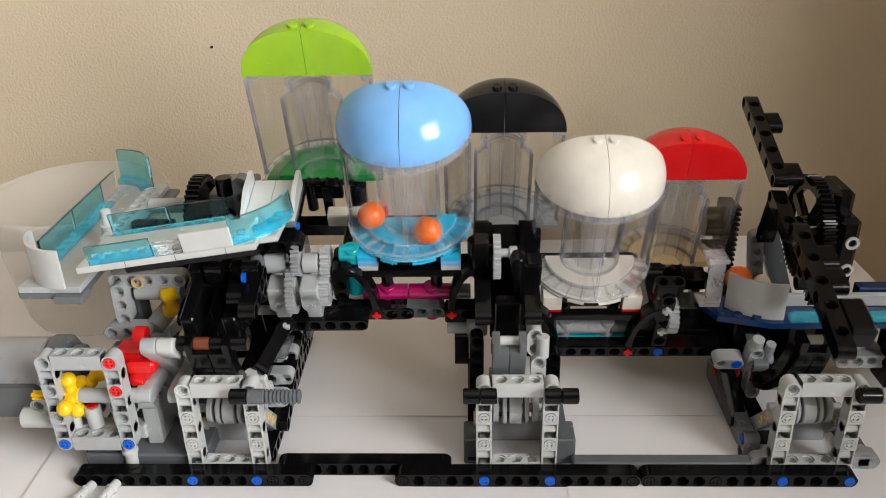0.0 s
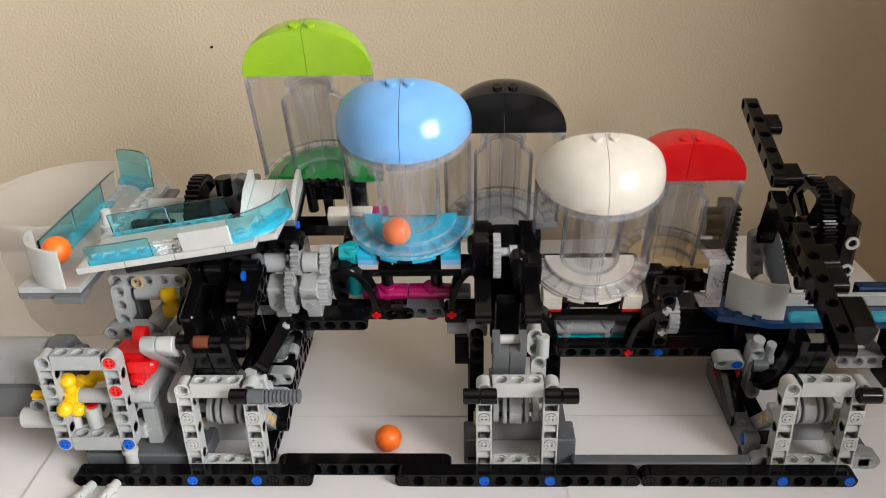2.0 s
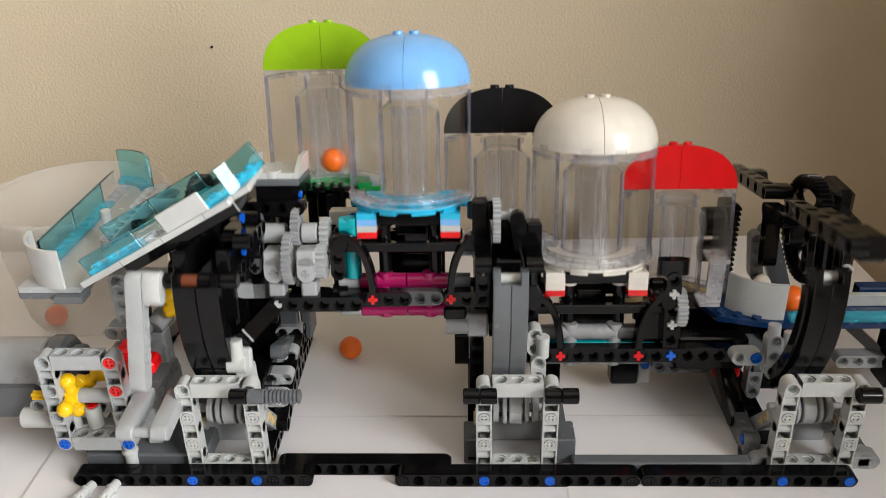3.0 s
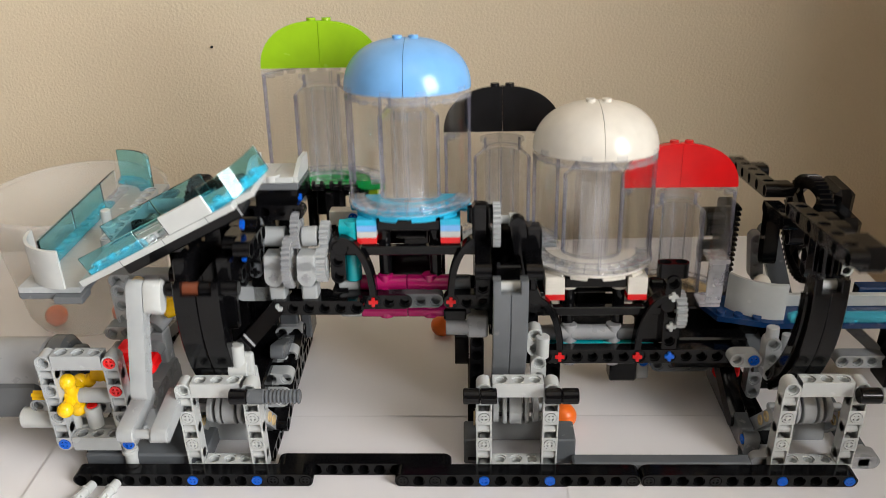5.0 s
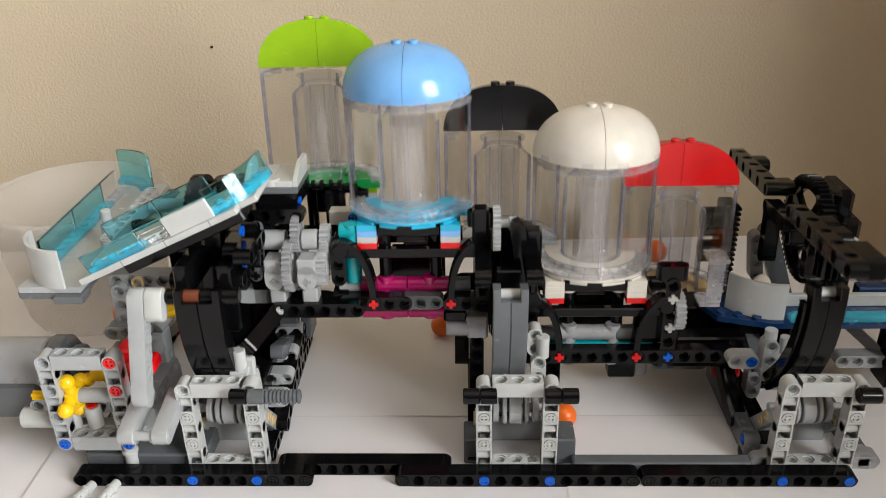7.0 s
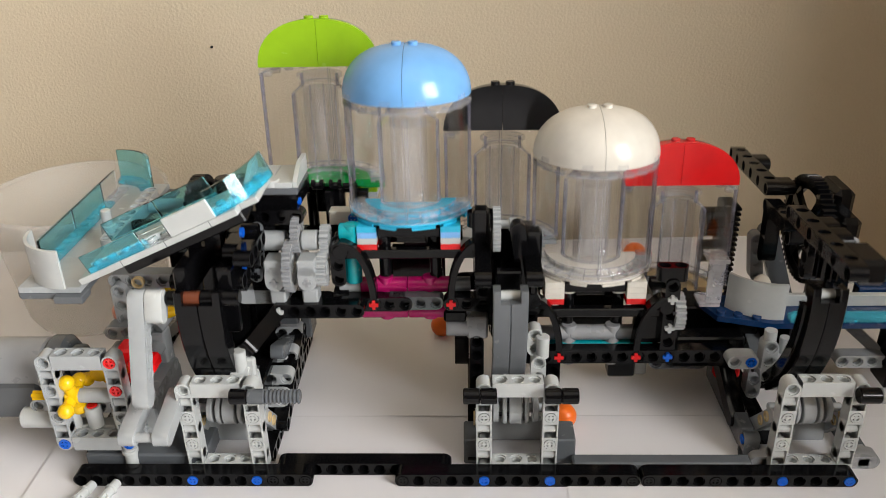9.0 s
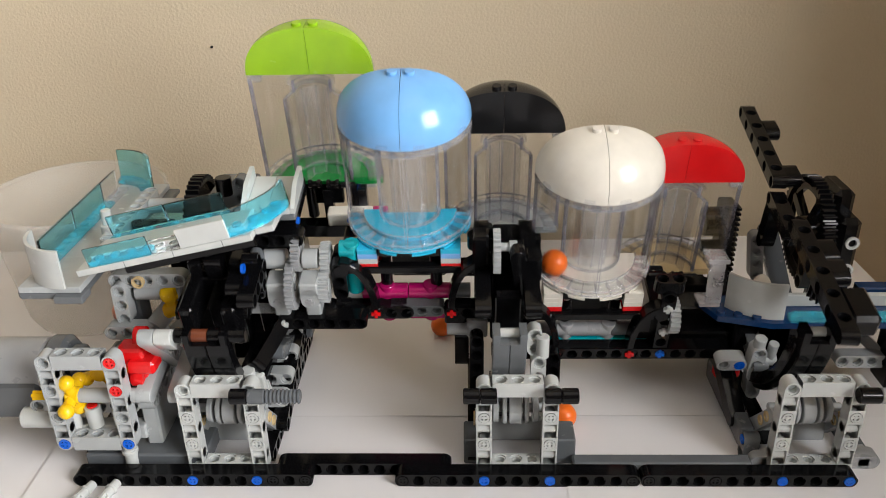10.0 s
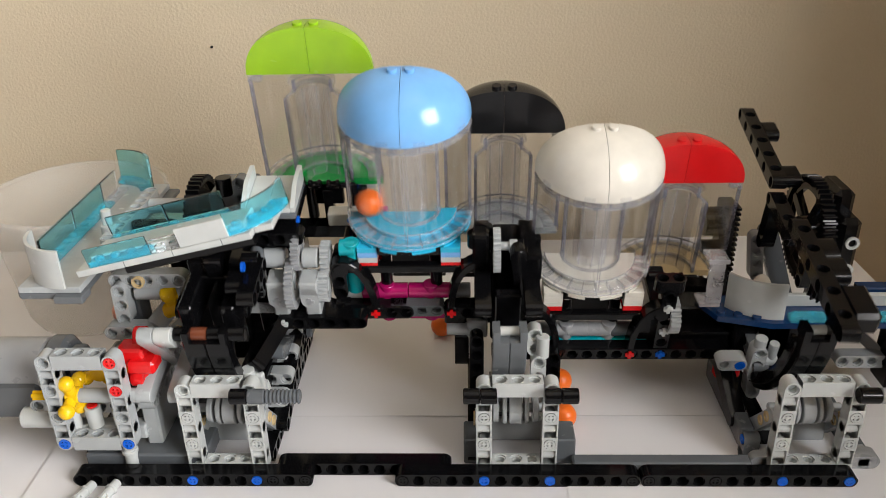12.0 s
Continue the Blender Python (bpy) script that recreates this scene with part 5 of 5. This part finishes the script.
def motions():
    times = [i * 0.1 for i in range(121)]
    walk(rocker, [(t, cradle_pose(t) @ pose(0.190, AY * MM, AZ * MM)) for t in times])
    for ob, row in TOWERS:
        at = ORIGIN[ob.name] * MM
        rise = FRONT_RISE if row == "front" else REAR_RISE
        walk(ob, [(t, cradle_pose(t) @ pose(at.x, at.y, at.z + cyclic(rise, t) * MM)) for t in times])
    walk(slide, [(t, pose(PX * MM, 0.038, PZ * MM, 0, -chute_angle(cyclic(TILT, t)), 0)) for t in times])
    rows_c, rows_r = [], []
    for t in times:
        th = 360 * t / PERIOD
        rows_c.append((t, pose(0.010, CRANK[0] * MM, CRANK[1] * MM, th)))
        k = carried(t, (42, *ROD_TOP))
        py, pz = CRANK[0] + 26 * math.cos(radians(th)), CRANK[1] + 26 * math.sin(radians(th))
        lean = math.degrees(math.atan2(py - k.y, k.z - pz))
        rows_r.append((t, pose(0.042, k.y * MM, k.z * MM, lean)))
    walk(crank, rows_c)
    walk(side_wheel, [(t, pose(0.009, 0.027, 0.051, 0, 360 * t / PERIOD, 0)) for t in times])
    walk(rod, rows_r)
    for ob, rows in zip(BALLS, BALL_ROWS):
        walk(ob, [(t, pose(x * MM, y * MM, z * MM, -200 * t % 80)) for t, x, y, z in rows])


# Each ball's way: seconds, what carries it (w: nothing, f and r: front and rear towers, c: the cradle), place in millimetres.
PATH_A = ((0.0, "f", 144, 78, 121.7), (0.3, "f", 144.5, 76, 121.7), (0.5, "f", 143.9, 79, 121.7), (0.6, "f", 143, 90, 121.7), (0.8, "f", 141, 103, 121.7), (0.9, "f", 134, 112, 122), (1.0, "r", 116.4, 124, 132.7),
          (1.1, "c", 100.2, 104, 142), (1.2, "c", 96, 101, 142), (1.4, "c", 94.5, 99, 142), (1.5, "c", 94, 92, 142), (1.6, "w", 94, 40, 141), (1.7, "w", 83, 38, 128.5), (1.8, "w", 54, 37, 125.5),
          (1.9, "w", 18, 38, 119), (2.0, "w", -11, 50, 107), (2.2, "w", -12, 92, 105), (2.4, "w", -13, 136, 106), (2.5, "w", -18, 150, 114), (2.6, "w", -36, 160, 92), (2.7, "w", -56, 158, 42), (2.8, "w", -69, 154, 10),
          (3.0, "w", -79, 150, 9.4), (3.2, "w", -81, 152, 9.4), (3.5, "w", -58, 145, 9.2), (3.8, "w", -40, 151, 9.2), (4.2, "w", -37, 156, 9), (12.0, "w", -37, 156, 9))
PATH_B = ((0.0, "f", 173, 66.3, 121.7), (0.1, "f", 158, 67, 121.7), (0.2, "f", 156, 67, 121.7), (0.3, "f", 155, 67, 121.7), (0.5, "f", 153.6, 70, 121.7), (0.6, "f", 154, 80, 121.7), (0.8, "f", 154, 92, 121.7), (1.0, "f", 142, 86.9, 121.7),
          (1.1, "f", 148.9, 76.4, 121.7), (1.2, "f", 157.2, 69, 121.7), (1.3, "f", 162.9, 66, 121.7), (1.5, "f", 162, 63, 121.7), (1.7, "f", 154.3, 64, 121.7), (2.0, "f", 157.7, 65, 121.7), (2.4, "f", 152.8, 68, 121.7),
          (2.5, "f", 147.1, 70, 121.7), (2.8, "f", 141, 103, 121.7)) + tuple((t + 1.985, k, x, y, z) for t, k, x, y, z in PATH_A[5:-2]) + ((6.2, "w", -42, 172, 8.8), (12.0, "w", -42, 172, 8.8))
PATH_C = ((0.0, "w", 341.5, 91.5, 66), (0.1, "w", 327, 97, 65), (0.2, "w", 313, 86, 55), (0.3, "w", 326, 71, 44), (0.4, "w", 326, 75, 45), (0.7, "w", 326, 76, 45), (0.8, "w", 319, 66, 32), (0.9, "w", 290.6, 34, 7.5), (1.0, "w", 273, 30, 7.5), (1.1, "w", 260, 38, 7.5),
          (1.25, "w", 240, 46, 7.5), (1.45, "w", 206, 46, 7.5), (1.6, "w", 184, 34, 7.5), (2.0, "w", 150.8, 28, 7.5), (2.2, "w", 134, 42, 7.5), (2.4, "w", 120.3, 57.7, 7.5), (2.5, "w", 117.3, 67, 7.5), (2.8, "w", 111.5, 100, 7.5), (3.2, "w", 137, 120, 7.5),
          (4.0, "w", 165, 134, 7.5), (5.0, "w", 175.7, 138.8, 7.5), (12.0, "w", 175.7, 138.8, 7.5))
PATH_D = ((0.0, "w", 560, 66, 65), (1.9, "w", 560, 66, 65), (2.7, "w", 401, 64, 65), (2.9, "w", 377, 68, 65), (3.0, "w", 363.4, 71, 65), (3.2, "w", 341.5, 91.5, 66), (3.3, "w", 327, 97, 65), (3.4, "w", 313, 86, 55), (3.5, "w", 326, 71, 44), (3.7, "w", 326, 76, 45), (3.9, "w", 300, 40, 10),
          (4.1, "w", 272, 34, 7.5), (4.5, "w", 245, 46, 7.5), (4.8, "w", 243.3, 46.6, 7.5), (12.0, "w", 243.3, 46.6, 7.5))
PATH_E = ((0.0, "w", 580, 66, 65), (5.6, "w", 580, 66, 65), (6.2, "w", 420, 66, 65), (6.5, "w", 366, 70, 64.5), (6.6, "w", 351, 79, 65), (6.7, "w", 344, 86, 65.5), (6.8, "w", 341.5, 91.5, 66), (6.9, "w", 326, 98, 66), (7.0, "r", 306, 140, 65.2), (7.1, "r", 292, 136, 65.2), (7.2, "r", 286, 128, 65.2), (7.6, "r", 286, 124, 65.2), (8.2, "r", 292, 138, 65.2), (8.9, "r", 296, 138, 65.2), (9.2, "r", 286, 128, 65.2),
          (9.4, "r", 286, 111, 66.6), (9.5, "f", 282.3, 96.5, 88.4), (9.6, "f", 280.2, 90, 88.4), (9.8, "f", 276, 74, 88.2), (9.9, "f", 256, 62, 88.2), (10.0, "f", 238, 74, 88.2), (10.4, "f", 239.6, 96, 88.2), (10.6, "f", 234, 104, 90), (10.8, "r", 226, 119, 97.7), (10.9, "r", 194, 114, 97.7), (11.0, "r", 193.5, 109, 97.7), (11.1, "r", 188, 112, 97.7), (11.2, "r", 190.3, 120, 98), (11.3, "f", 188, 100, 121.7),
          (11.4, "f", 187.5, 97, 121.7), (11.5, "f", 187.6, 97, 121.7), (11.7, "f", 187, 80, 121.7), (11.85, "f", 164, 62, 121.7), (12.0, "f", 142.6, 82, 121.7))
PATH_F = ((0.0, "w", 600, 66, 65), (9.6, "w", 600, 66, 65), (10.2, "w", 470, 66, 65), (10.5, "w", 405, 64, 65), (10.8, "w", 366, 70, 64.5), (10.9, "w", 360, 72, 64.5), (11.0, "w", 349, 81, 65), (11.1, "w", 341.5, 91.5, 66), (11.2, "w", 326, 97, 64), (11.3, "w", 313, 84, 48), (11.4, "w", 308, 54, 20), (11.5, "w", 291.6, 69, 7.5), (11.7, "w", 258.3, 57.5, 7.5),
          (12.0, "w", 244.4, 78.5, 7.5))


def ball_rows(path):
    """The path at even steps; a carried stretch moves with its carrier."""
    def world_at(t, k, p):
        if k == "w":
            return Vector(p)
        lift = cyclic(FRONT_RISE, t) if k == "f" else cyclic(REAR_RISE, t) if k == "r" else 0
        return carried(t, (p[0], p[1], p[2] + lift))

    rows = []
    for (t0, k0, *p0), (t1, k1, *p1) in zip(path, path[1:]):
        n = max(1, round((t1 - t0) / 0.1)) if (k0 == k1 and k0 != "w") else 1
        for i in range(n):
            f = i / n
            rows.append((t0 + (t1 - t0) * f, world_at(t0 + (t1 - t0) * f, k0, [a + (b - a) * f for a, b in zip(p0, p1)])))
    t, k, *p = path[-1]
    rows.append((t, world_at(t, k, p)))
    return [(t, p.x, p.y, p.z) for t, p in rows]


BALL_ROWS = [ball_rows(p) for p in (PATH_A, PATH_B, PATH_C, PATH_D, PATH_E, PATH_F)]
motions()
